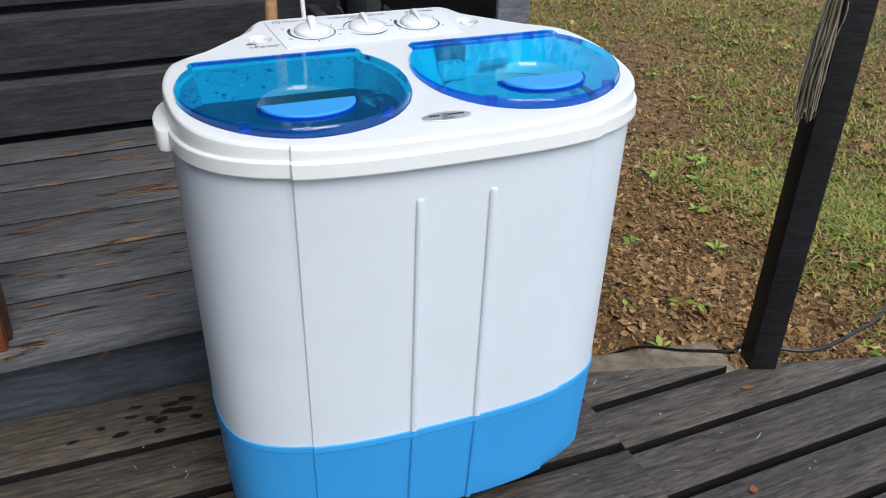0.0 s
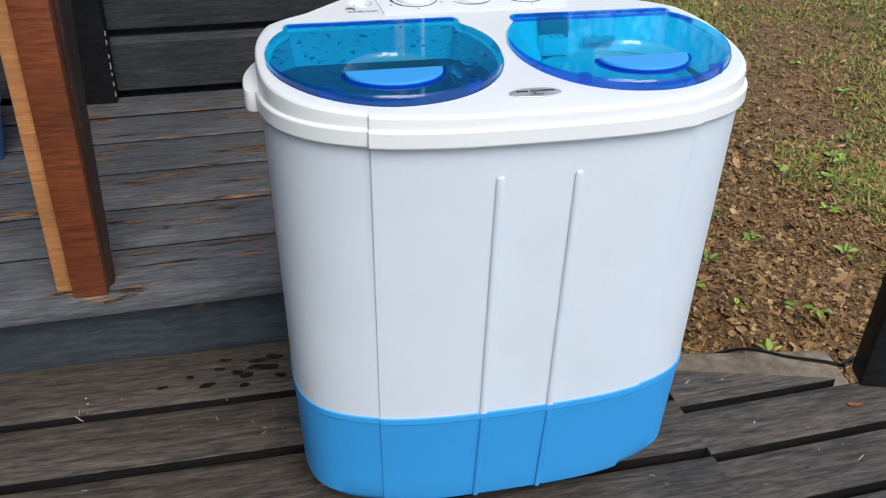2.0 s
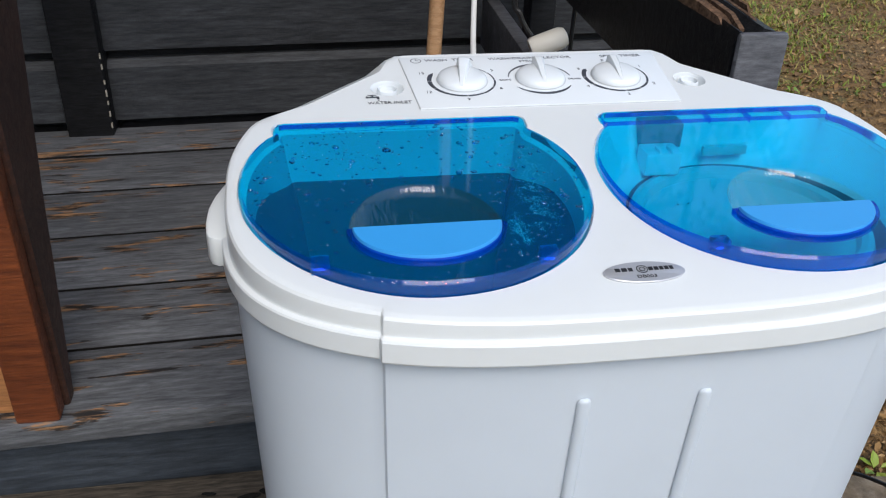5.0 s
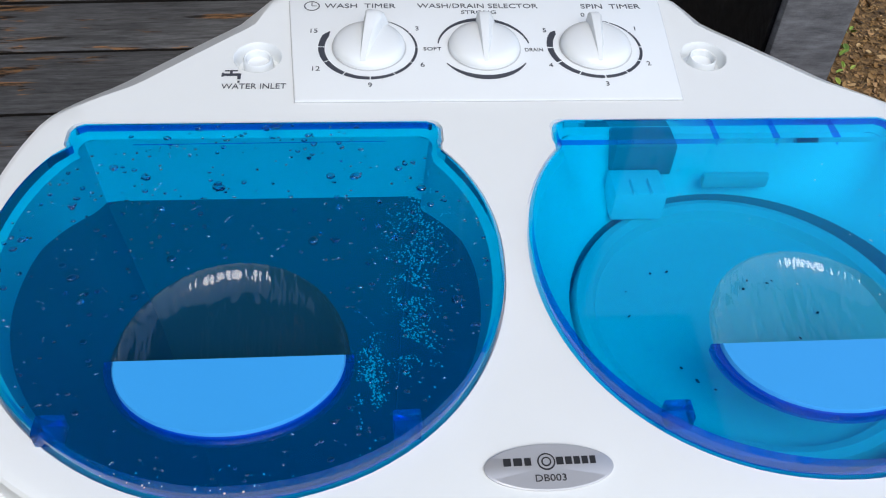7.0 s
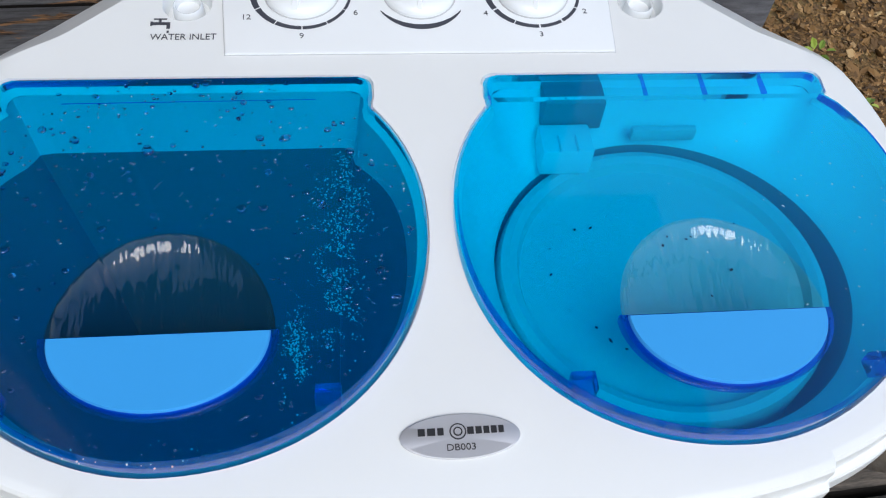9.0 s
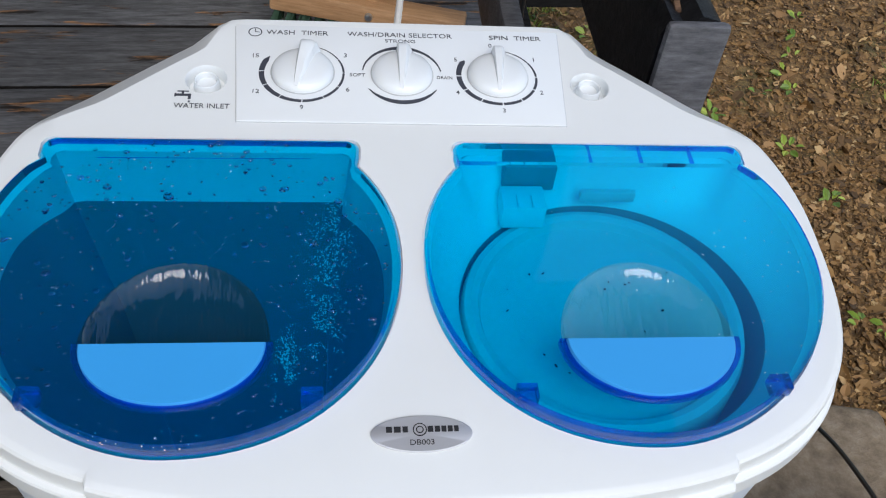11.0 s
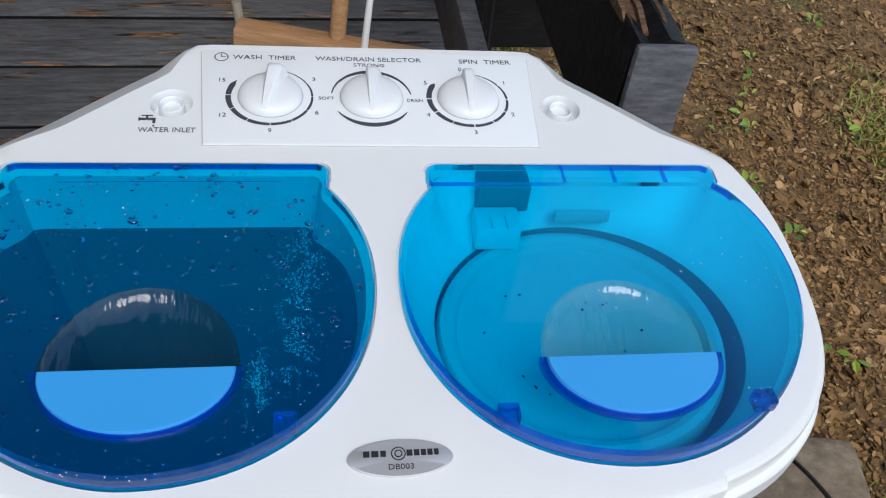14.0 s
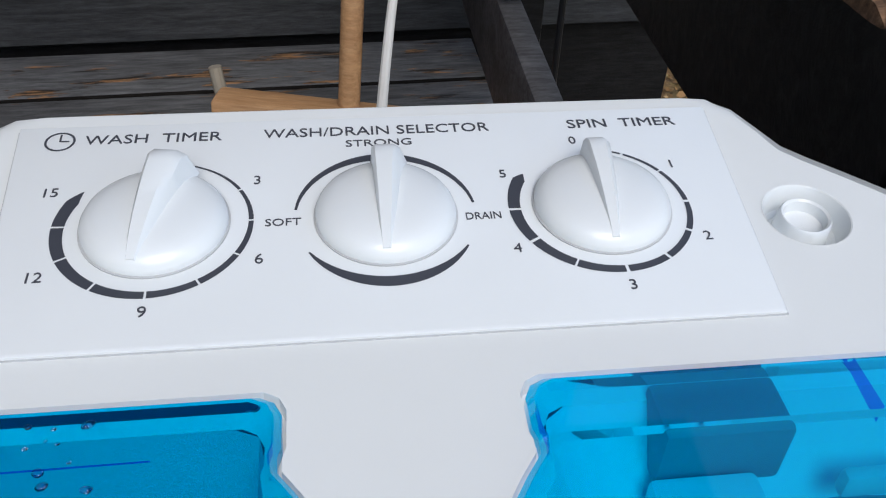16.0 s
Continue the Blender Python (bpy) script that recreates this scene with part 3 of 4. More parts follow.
printed("SOFT", KX[1] - 0.0320, KY - 0.0015, 0.0046, 0.0110)
printed("DRAIN", KX[1] + 0.0306, KY - 0.0026, 0.0046, 0.0112)
printed("SPIN  TIMER", KX[2] + 0.0175, KY + 0.0425, 0.0068, 0.0395)
# clock symbol
cxy = (KX[0] - 0.0355, KY + 0.0425)
arc(*cxy, 0.0046, 0, 360, 0.0008, 0.0008, name="clock_symbol")
bm = bmesh.new()
box(bm, -0.0003, 0.0003, 0, 0.0036, 0, 0.0001)
box(bm, 0, 0.0030, -0.0003, 0.0003, 0, 0.0001)
part("clock_hand", bm, INK, panel, at=on_panel(*cxy))

# water inlet sign: tap symbol and words on the housing
printed("WATER INLET", -0.1375, 0.0925, 0.0066, 0.0370, parent=top, up=0.0004)
bm = bmesh.new()
for x0, x1, y0, y1 in ((-0.005, 0.003, 0.0, 0.0022), (0.003, 0.005, -0.003, 0.0022), (-0.0015, 0.0, 0.0022, 0.0042), (-0.0045, 0.003, 0.0042, 0.0052), (-0.0062, -0.005, -0.0006, 0.0028), (0.0034, 0.0046, -0.0062, -0.0045)):
    box(bm, x0, x1, y0, y1, 0, 0.0001)
part("tap_symbol", bm, INK, top, at=on_panel(-0.1505, 0.1020, 0.0004))

# round water inlets
for s in (-1, 1):
    bm = lathe([(0.0146, 0.0002), (0.0140, -0.0004), (0.0134, -0.0045), (0.0122, -0.0085), (0.0104, -0.0092), (0.0092, -0.0084), (0.0086, -0.0010), (0.0080, -0.0002), (0.0072, -0.0008), (0.0066, -0.0045), (0.0001, -0.0050)], 40)
    part("inlet_socket", bm, WHITE_GLOSS, machine, "round white moulded inlet socket", 40, at=on_panel(0.137 * s, 0.1195, 0.0))

# badge
bm = lathe([(0.0272, 0.0), (0.0272, 0.0009), (0.0262, 0.0013), (0.0001, 0.0013)], 56, squash=0.385)
badge = part("badge", bm, SILVER, machine, "oval brushed silver badge", 30, at=on_panel(-0.0005, -0.1515, 0.0002))
for x, widths, gap in ((-0.0190, (0.0032, 0.0036, 0.0028), 0.0010), (0.0032, (0.0030, 0.0028, 0.0026, 0.0026, 0.0024), 0.0008)):
    for w in widths:
        part("logo_bar", boxed(x, x + w, 0.0006, 0.0040, 0.0013, 0.0016, bevel=0), BLACK_INK, badge)
        x += w + gap
for r in (0.0038, 0.0021):
    bm = lathe([(r, 0.0013), (r, 0.0016), (r - 0.0006, 0.0016)], 28)
    bmesh.ops.translate(bm, vec=(-0.0010, 0.0021, 0), verts=bm.verts)
    part("logo_ring", bm, BLACK_INK, badge)
me = lettering("DB003", 0.0044, 1.0, 0.0128)
me.materials.append(BLACK_INK)
ob = new("lettering", me)
ob.parent = badge
ob.matrix_basis = Matrix.Translation((0.0, -0.0053, 0.0015))

# power cord from the back of the machine
cord = part("power_cord", tube([(0.02, 0.262, 0.36), (0.035, 0.33, 0.40), (0.05, 0.50, 0.425), (0.068, 0.65, 0.44), (0.098, 0.82, 0.52), (0.13, 0.95, 0.80), (0.16, 1.04, 1.3), (0.17, 1.07, 1.9)], 0.0042), mat("white_cord", (0.75, 0.75, 0.73), 0.45))
tagged(cord, "white power cord rising behind the machine", "cable")

# water drops on the wash lid
def bead(verts, faces, at, rx, ry, rz, turn=0.0):
    """A small flattened drop, added to lists of verts and faces."""
    k, n = len(verts), 8
    for h, f in ((-0.4, 0.9), (0.25, 0.97), (0.75, 0.66)):
        for q in (2 * math.pi * a / n for a in range(n)):
            u, v = rx * f * math.cos(q), ry * f * math.sin(q)
            verts.append((at[0] + u * math.cos(turn) - v * math.sin(turn), at[1] + u * math.sin(turn) + v * math.cos(turn), at[2] + rz * h))
    verts.append((at[0], at[1], at[2] + rz))
    for r in (0, n):
        faces.extend((k + r + a, k + r + (a + 1) % n, k + r + n + (a + 1) % n, k + r + n + a) for a in range(n))
    faces.extend((k + 2 * n + a, k + 2 * n + (a + 1) % n, k + 3 * n) for a in range(n))
    faces.append(tuple(k + a for a in range(n - 1, -1, -1)))


def beads(name, verts, faces, material, label, category):
    me = bpy.data.meshes.new(name)
    me.from_pydata(verts, [], faces)
    me.materials.append(material)
    finish(me, 80)
    return tagged(new(name, me), label, category, kind="stuff")


rng = random.Random(11)
vv, ff = [], []
count = 0
while count < 520:
    x, y = rng.uniform(-0.250, -0.010), rng.uniform(-0.165, 0.058)
    u, v = (x + 0.1325) / 0.120, (y + 0.045) / 0.114
    if u * u + v * v > 1 or (y > 0.02 and x > -0.038):
        continue
    if ((x + 0.1335) / 0.054) ** 2 + ((y + 0.101) / 0.040) ** 2 < 1 and y < -0.098:
        continue
    if ((x + 0.1335) / 0.054) ** 2 + ((y + 0.101) / 0.060) ** 2 < 1 and y >= -0.101:
        continue
    r = min(0.0026, 0.00046 * math.exp(abs(rng.gauss(0, 0.72))))
    if y < -0.09 and r > 0.0012:
        continue
    bead(vv, ff, (x + MX, y + MY, lid_z(y) + 0.0002), r * rng.uniform(0.9, 1.5), r * rng.uniform(0.8, 1.1), r * 0.55, rng.uniform(-0.6, 0.6))
    count += 1
beads("water_drops", vv, ff, DROP, "small clear water drops scattered on the lid", "water")

# dried foam streaks on the wash lid
FOAM = mat("dried_foam", (0.60, 0.62, 0.62), 0.95)
bsdf(FOAM).inputs["Specular IOR Level"].default_value = 0.1
rng = random.Random(17)
vv, ff = [], []
for cx, cy, sx, sy, n in ((-0.052, -0.050, 0.0065, 0.026, 900), (-0.043, -0.008, 0.005, 0.018, 320), (-0.054, -0.092, 0.0055, 0.010, 260), (-0.073, -0.114, 0.0032, 0.012, 460), (-0.150, -0.158, 0.03, 0.004, 60)):
    for _ in range(n):
        x, y = rng.gauss(cx, sx), rng.gauss(cy, sy)
        if ((x + 0.1325) / 0.120) ** 2 + ((y + 0.05) / 0.112) ** 2 > 1 or noise.noise(Vector((x * 90, y * 90, 2.0))) < -0.12:
            continue
        r = rng.choice((0.00024, 0.0003, 0.00036, 0.0005))
        bead(vv, ff, (x + MX, y + MY, lid_z(y) - 0.0008), r, r, r * 0.6)
beads("foam_specks", vv, ff, FOAM, "pale specks of dried foam under the wash lid", "foam")

# pale flecks on the spin lid, dark ones on the cover below it
FLECK = mat("pale_fleck", (0.22, 0.42, 0.52), 0.9)
DARK_FLECK = mat("dark_fleck", (0.03, 0.03, 0.03), 0.9)
for name, n, material, seed, label in (("lid_flecks", 70, FLECK, 23, "pale dust flecks on the spin lid"), ("cover_flecks", 22, DARK_FLECK, 24, "dark specks of dirt on the inner cover")):
    rng = random.Random(seed)
    vv, ff = [], []
    while len(vv) < 25 * n:
        x, y = rng.uniform(0.02, 0.25), rng.uniform(-0.15, 0.03)
        pale = material is FLECK
        if ((x - 0.1325) / 0.118) ** 2 + ((y + 0.05) / 0.105) ** 2 > 1 or (pale and rng.random() > (x / 0.25) ** 4):
            continue
        if not pale and ((x - 0.124) / 0.065) ** 2 + ((y + 0.052) / 0.062) ** 2 > 1:
            continue
        r = rng.uniform(0.00015, 0.0005) if pale else rng.uniform(0.0004, 0.0009)
        bead(vv, ff, (x + MX, y + MY, (lid_z(y) + 0.0001) if pale else 0.5502), r * rng.uniform(1, 2.2), r, r * 0.4, rng.uniform(0, 3.1))
    beads(name, vv, ff, material, label, "dust")

# ---------------------------------------------------------------- the deck
GRAIN_EDGE = 0.004


def shade_sides(ob):
    """Paints gap shade onto a board's long sides as a near-black second material."""
    ob.data.materials.append(GAP_SHADE_WOOD)
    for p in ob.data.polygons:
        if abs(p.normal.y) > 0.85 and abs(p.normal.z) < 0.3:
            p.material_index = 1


def plank(length, width, thick, bevel=0.0025):
    bm = bmesh.new()
    box(bm, 0, length, 0, width, -thick, 0, bevel, 2)
    return bm


random.seed(4)
deck = thing("deck", (0, 0, 0), "weathered grey-brown wooden deck boards with open gaps", "deck", kind="structure")
TILT = radians(0.7)
left_slope = radians(1.0)
pitch = 0.1265
for k in range(-9, 1):
    y0 = 0.206 + k * pitch
    w = 0.1075 if k < 0 else 0.128
    m = Matrix.Translation((-1.75, y0, 0.0 + random.uniform(-0.001, 0.001))) @ Matrix.Rotation(TILT, 4, 'Y') @ Matrix.Translation((0, 0, 1.75 * math.sin(TILT))) @ Matrix.Rotation(left_slope, 4, 'Z')
    bm = plank(2.3, w, 0.045)
    inv = m.inverted()
    r = bmesh.ops.bisect_plane(bm, geom=bm.verts[:] + bm.edges[:] + bm.faces[:], plane_co=inv @ Vector((0.3572, 0, 0)), plane_no=inv.to_3x3() @ Vector((1, 0, 0)), clear_outer=True)
    bmesh.ops.edgenet_fill(bm, edges=[e for e in r["geom_cut"] if isinstance(e, bmesh.types.BMEdge)])
    shade_sides(part("deck_board", bm, DECK_WOOD, deck, at=m))
# right-hand boards, cut off along a slanting back edge
for k in range(-8, 2):
    y0 = -0.025 + k * 0.1065
    bm = plank(2.2, 0.0900, 0.045)
    m = Matrix.Translation((0.345, y0, -0.345 * math.sin(TILT))) @ Matrix.Rotation(TILT, 4, 'Y') @ Matrix.Rotation(radians(3.6), 4, 'Z')
    inv = m.inverted()
    co, no = inv @ Vector((0.37, 0.172, 0)), inv.to_3x3() @ Vector((0.265, 1.0, 0)).normalized()
    r = bmesh.ops.bisect_plane(bm, geom=bm.verts[:] + bm.edges[:] + bm.faces[:], plane_co=co, plane_no=no, clear_outer=True)
    cut = [e for e in r["geom_cut"] if isinstance(e, bmesh.types.BMEdge)]
    if cut:
        bmesh.ops.edgenet_fill(bm, edges=cut)
    if len(bm.faces) < 4:
        bm.free()
        continue
    r = bmesh.ops.bisect_plane(bm, geom=bm.verts[:] + bm.edges[:] + bm.faces[:], plane_co=inv @ Vector((0.3573, 0, 0)), plane_no=inv.to_3x3() @ Vector((-1, 0, 0)), clear_outer=True)
    bmesh.ops.edgenet_fill(bm, edges=[e for e in r["geom_cut"] if isinstance(e, bmesh.types.BMEdge)])
    shade_sides(part("deck_board", bm, DECK_WOOD, deck, at=m))
for x in (-1.2, -0.5, 0.355, 1.2):
    bm = boxed(x - 0.03, x + 0.03, -0.95, 0.20 if x < 0.5 else -0.15, -0.16, -0.052, bevel=0.003)
    part("joist", bm, DECK_WOOD, deck)

# boards out of view, added to block light from below the gaps
part("deck_skirt", boxed(-1.75, 2.5, -1.0, -0.975, -0.32, -0.03, bevel=0.003), DECK_WOOD, deck)
part("deck_skirt", boxed(0, 2.2, -0.055, -0.03, -0.32, -0.045, bevel=0.003), DECK_WOOD, deck, at=Matrix.Translation((0.37, 0.172, -0.006)) @ Matrix.Rotation(-math.atan(0.265), 4, 'Z') @ Matrix.Rotation(TILT, 4, 'Y'))

# ---------------------------------------------------------------- step, wall and posts
STEP = Matrix.Translation((-0.4, 0.043, 0.0)) @ Matrix.Rotation(radians(2.4), 4, 'Z')
step = thing("step", (0, 0, 0), "broad wooden step with worn dark grey paint and a blue-grey riser", "step", kind="structure")
ys = (0.276, 0.424, 0.570, 0.722, 0.875, 1.018, 1.140)
for a, b in zip(ys, ys[1:]):
    bm = plank(2.3, b - a - 0.008, 0.032, 0.0025)
    tread = part("tread_board", bm, STEP_PAINT, step, at=STEP @ Matrix.Translation((-1.62, a, 0.150 + random.uniform(-0.0015, 0.0015))))
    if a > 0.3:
        shade_sides(tread)
bm = bmesh.new()
box(bm, 0, 2.3, 0, 0.022, -0.05, 0.117, 0.003)
part("riser_board", bm, RISER_PAINT, step, at=STEP @ Matrix.Translation((-1.62, 0.318, 0)))
KNOT = wood("resin_knot", (0.05, 0.03, 0.015), (0.22, 0.14, 0.06), 0.5, stretch=2.0)
bm = lathe([(0.0095, 0.0), (0.0085, 0.0012), (0.0001, 0.0018)], 14, squash=0.6)
part("knot", bm, KNOT, step, "dark resin knot", at=STEP @ Matrix.Translation((0.060, 0.3178, 0.088)) @ Matrix.Rotation(radians(90), 4, 'X'))

wall = thing("wall_house", (0, 0, 0), "dark painted wall of wide horizontal boards with deep grooves", "wall", kind="structure")
for k in range(5):
    bm = bmesh.new()
    z0 = 0.0
    prof = [(0.0, z0), (0.0, z0 + 0.106), (0.014, z0 + 0.120), (0.03, z0 + 0.120), (0.03, z0)]
    rings(bm, [[(x, y, z) for y, z in prof] for x in (0.0, 2.92)], True, True)
    part("wall_board", bm, WALL_PAINT, wall, at=STEP @ Matrix.Translation((-1.9, 1.135, 0.166 + 0.1405 * k)))
part("upper_wall", boxed(0, 2.92, 0.012, 0.023, 0.868, 2.7, bevel=0.0), WALL_PAINT, wall, at=STEP @ Matrix.Translation((-1.9, 1.135, 0.0)))
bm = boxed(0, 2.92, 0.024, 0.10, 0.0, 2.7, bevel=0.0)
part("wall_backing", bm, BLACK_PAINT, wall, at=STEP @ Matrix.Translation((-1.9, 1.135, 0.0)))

# roof out of view over the step, added to darken step and lid reflections
roof = thing("added_roof", (0, 0, 0), "dark boarded roof added out of view above the step", "roof", kind="structure")
for k in range(8):
    part("roof_board", boxed(-2.1, 0.93, 0.16 + 0.14 * k, 0.297 + 0.14 * k, 2.42, 2.45, bevel=0.003), WALL_PAINT, roof)

# brown stained post in front
post = thing("brown_post", (-0.4995, 0.328, 0.15), "reddish brown stained wooden post standing on the step", "post")
part("post_board", boxed(-0.026, 0.024, -0.008, 0.020, 0.0, 2.27, bevel=0.004), BROWN_STAIN, post, "reddish brown front board")
bm = bmesh.new()
rows = []
for h, back, dx in ((0.0, 0.046, 0.0), (0.24, 0.140, -0.010), (0.50, 0.250, -0.018), (0.95, 0.430, -0.026), (2.27, 0.430, -0.026)):
    rows.append([(-0.020 + dx, 0.0215, h), (0.026, 0.0215, h), (0.029, 0.0245, h), (0.029 + dx, back - 0.003, h), (0.026 + dx, back, h), (-0.020 + dx, back, h)])
rings(bm, rows, True, True)
part("post_core", bm, DARK_STAIN, post, "dark brown side board widening upwards", 30)
# sun on this side is put into the board's pale orange colour
part("post_facing", boxed(-0.052, -0.028, 0.014, 0.044, 0.0, 2.27, bevel=0.003), SUNLIT_STAIN, post, "side board coloured pale orange as if sunlit")
post = thing("black_post", (-0.576, 1.145, 0.14), "black painted square wooden post with chipped edge", "post")
part("post_shaft", boxed(-0.042, 0.042, -0.012, 0.05, 0.0, 2.28, bevel=0.004), BLACK_PAINT, post)
CHIP = mat("pale_paint", (0.30, 0.27, 0.22), 0.7)
random.seed(3)
for k in range(7):
    z = 0.03 + 0.022 * k + random.uniform(-0.005, 0.005)
    bm = boxed(0.0400, 0.0428, -0.0128, -0.0095, z, z + random.uniform(0.006, 0.014), bevel=0)
    part("paint_chip", bm, CHIP, post)

# rail beside the step
rail = thing("stair_rail", (0.262, 0.25, 0.016), "thick black painted rail with a broken grey front end", "railing")
bm = bmesh.new()
prof = [(-0.026, 0.484), (-0.026, 0.598), (-0.020, 0.610), (-0.008, 0.604), (0.004, 0.613), (0.016, 0.610), (0.026, 0.600), (0.026, 0.484)]
rings(bm, [[(x, yy, z) for x, z in prof] for yy in (0.0, 0.3, 0.6, 0.9)], True, True)
part("beam", bm, BLACK_PAINT, rail)
bm = boxed(-0.0255, 0.0255, -0.012, -0.001, 0.30, 0.612, bevel=0.005)
part("end_grain", bm, GREY_PAINT, rail, "cracked grey painted end")
rng = random.Random(8)
for k in range(26):
    x, y0, L = rng.uniform(-0.021, 0.021), rng.uniform(-0.004, 0.10) ** 1.0, rng.uniform(0.05, 0.36)
    w, h = rng.uniform(0.0012, 0.0042), rng.uniform(0.004, 0.016) * (1.0 if abs(x) > 0.008 else 0.6)
    bm = bmesh.new()
    rows = []
    for u in (0.0, 0.12, 0.45, 0.8, 1.0):
        f = (0.35, 0.9, 1.0, 0.7, 0.15)[(0.0, 0.12, 0.45, 0.8, 1.0).index(u)]
        jx, jz = rng.gauss(0, 0.0008), rng.gauss(0, 0.0012)
        rows.append([(x - w + jx, y0 + L * u, 0.600), (x - w * 0.7 + jx, y0 + L * u, 0.602 + h * f + jz), (x + w * 0.5 + jx, y0 + L * u, 0.603 + h * f + jz), (x + w + jx, y0 + L * u, 0.600)])
    rings(bm, rows, True, True)
    part("splinter", bm, BROKEN_WOOD if k % 3 else GREY_PAINT, rail, "bare broken wood", at=Matrix.Rotation(rng.gauss(0, 0.012), 4, 'Z'))
part("rail_post", boxed(-0.024, 0.024, 0.001, 0.07, 0.0, 0.486, bevel=0.004), BLACK_PAINT, rail)
part("rail_post", boxed(-0.010, 0.038, 0.80, 0.86, 0.14, 0.486, bevel=0.004), BLACK_PAINT, rail)
part("side_panel", boxed(0.030, 0.048, 0.02, 0.88, -0.30, 0.13, bevel=0.003), BLACK_PAINT, rail, "dark boarded side below the step")
part("skirt_board", boxed(-0.085, -0.060, 0.10, 0.88, 0.30, 0.40, bevel=0.004), GREY_PAINT, rail, "grey lower rail board")

# black post at the deck's edge with a rope tassel
post = thing("edge_post", (0.697, 0.090, -0.008), "smooth black painted square post on the deck edge", "post")
part("post_shaft", boxed(-0.024, 0.024, -0.024, 0.024, 0.0, 2.0, bevel=0.003), BLACK_PAINT, post, at=Matrix.Rotation(radians(2.7), 4, 'Y') @ Matrix.Rotation(radians(-18), 4, 'Z'))

# ---------------------------------------------------------------- broom
broom = thing("broom", (0.027, 0.850, 0.15), "wooden push broom with green bristles leaning on the wall", "broom")
tiltb = Matrix.Rotation(radians(-12), 4, 'Z') @ Matrix.Rotation(radians(2), 4, 'Y') @ Matrix.Rotation(radians(-6), 4, 'X')
part("broom_head", boxed(-0.148, 0.148, -0.022, 0.022, 0.062, 0.096, bevel=0.005), BROOM_WOOD, broom, "pale wooden head", at=tiltb)
bm = bmesh.new()
bmesh.ops.create_cone(bm, cap_ends=True, segments=20, radius1=0.0125, radius2=0.0125, depth=1.25)
bmesh.ops.translate(bm, vec=(0.004, 0, 0.07 + 0.625), verts=bm.verts)
part("broom_handle", bm, BROOM_WOOD, broom, "round wooden stick", at=tiltb @ Matrix.Rotation(radians(-4), 4, 'X'))
bm = lathe([(0.0001, 0.006), (0.005, 0.005), (0.0065, 0.0)], 14)
part("bolt", bm, STEEL, broom, at=tiltb @ Matrix.Translation((0.004, -0.022, 0.080)) @ Matrix.Rotation(radians(90), 4, 'X'))
GREEN = plastic("green_bristle", (0.035, 0.09, 0.05), 0.5, 0.4)
random.seed(5)
for i in range(14):
    for j in range(3):
        bm = bmesh.new()
        for b in range(14):
            x = -0.136 + 0.021 * i + random.gauss(0, 0.0022)
            y = -0.014 + 0.014 * j + random.gauss(0, 0.002)
            sx, sy = (x * 0.12) + random.gauss(0, 0.006), (j - 1) * 0.012 + random.gauss(0, 0.004)
            w = 0.0011
            top_ = [bm.verts.new((x + dx, y + dy, 0.064)) for dx, dy in ((-w, 0), (w, 0), (0, w))]
            low = [bm.verts.new((x + sx + dx, y + sy + dy, 0.002)) for dx, dy in ((-w, 0), (w, 0), (0, w))]
            for a in range(3):
                bm.faces.new((top_[a], top_[(a + 1) % 3], low[(a + 1) % 3], low[a]))
        part("bristle_tuft", bm, GREEN, broom, at=tiltb)

# ---------------------------------------------------------------- ground
def ground_z(x, y):
    return -0.305 + 0.035 * math.sin(1.7 * x + 0.6) * math.sin(1.3 * y) + 0.012 * math.sin(7 * x + 3 * y) + 0.02 * max(0, y - 0.5)


SOIL = mat("leaf_strewn_soil", (0.12, 0.08, 0.05), 0.9)
v = coords(SOIL, (1, 1, 1), False)
n1 = noise_tex(SOIL, v, 2.2, 6, 0.6)
n2 = noise_tex(SOIL, v, 38.0, 5, 0.7)
c1 = ramp(SOIL, n2, [(0.3, (0.045, 0.024, 0.010)), (0.5, (0.185, 0.103, 0.035)), (0.72, (0.33, 0.20, 0.072))])
c2 = ramp(SOIL, n2, [(0.3, (0.03, 0.04, 0.012)), (0.7, (0.14, 0.17, 0.04))])
link(SOIL, mix(SOIL, ramp(SOIL, n1, [(0.54, grey(0)), (0.66, grey(0.7))]), c1, c2), bsdf(SOIL).inputs["Base Color"])
bump(SOIL, n2, 0.9, 0.02)
bm = bmesh.new()
xs = [-400, -60, -12, -4] + [-2 + 0.16 * k for k in range(50)] + [8, 16, 60, 400]
ysg = [-400, -60, -12, -4] + [-2 + 0.16 * k for k in range(50)] + [8, 16, 60, 400]
grid = [[bm.verts.new((x, y, ground_z(max(-3, min(7, x)), max(-3, min(7, y))))) for x in xs] for y in ysg]
for a, b in zip(grid, grid[1:]):
    for k in range(len(a) - 1):
        bm.faces.new((a[k], a[k + 1], b[k + 1], b[k]))
ground = part("ground", bm, SOIL, None, "", 60)
tagged(ground, "leaf-strewn brown soil with patches of green grass", "ground", kind="structure")


def island_colour(name, stops, rough=0.75):
    m = mat(name, (0.2, 0.1, 0.05), rough)
    g = node(m, "ShaderNodeNewGeometry")
    col = ramp(m, g.outputs["Random Per Island"], stops)
    link(m, col, bsdf(m).inputs["Base Color"])
    return m


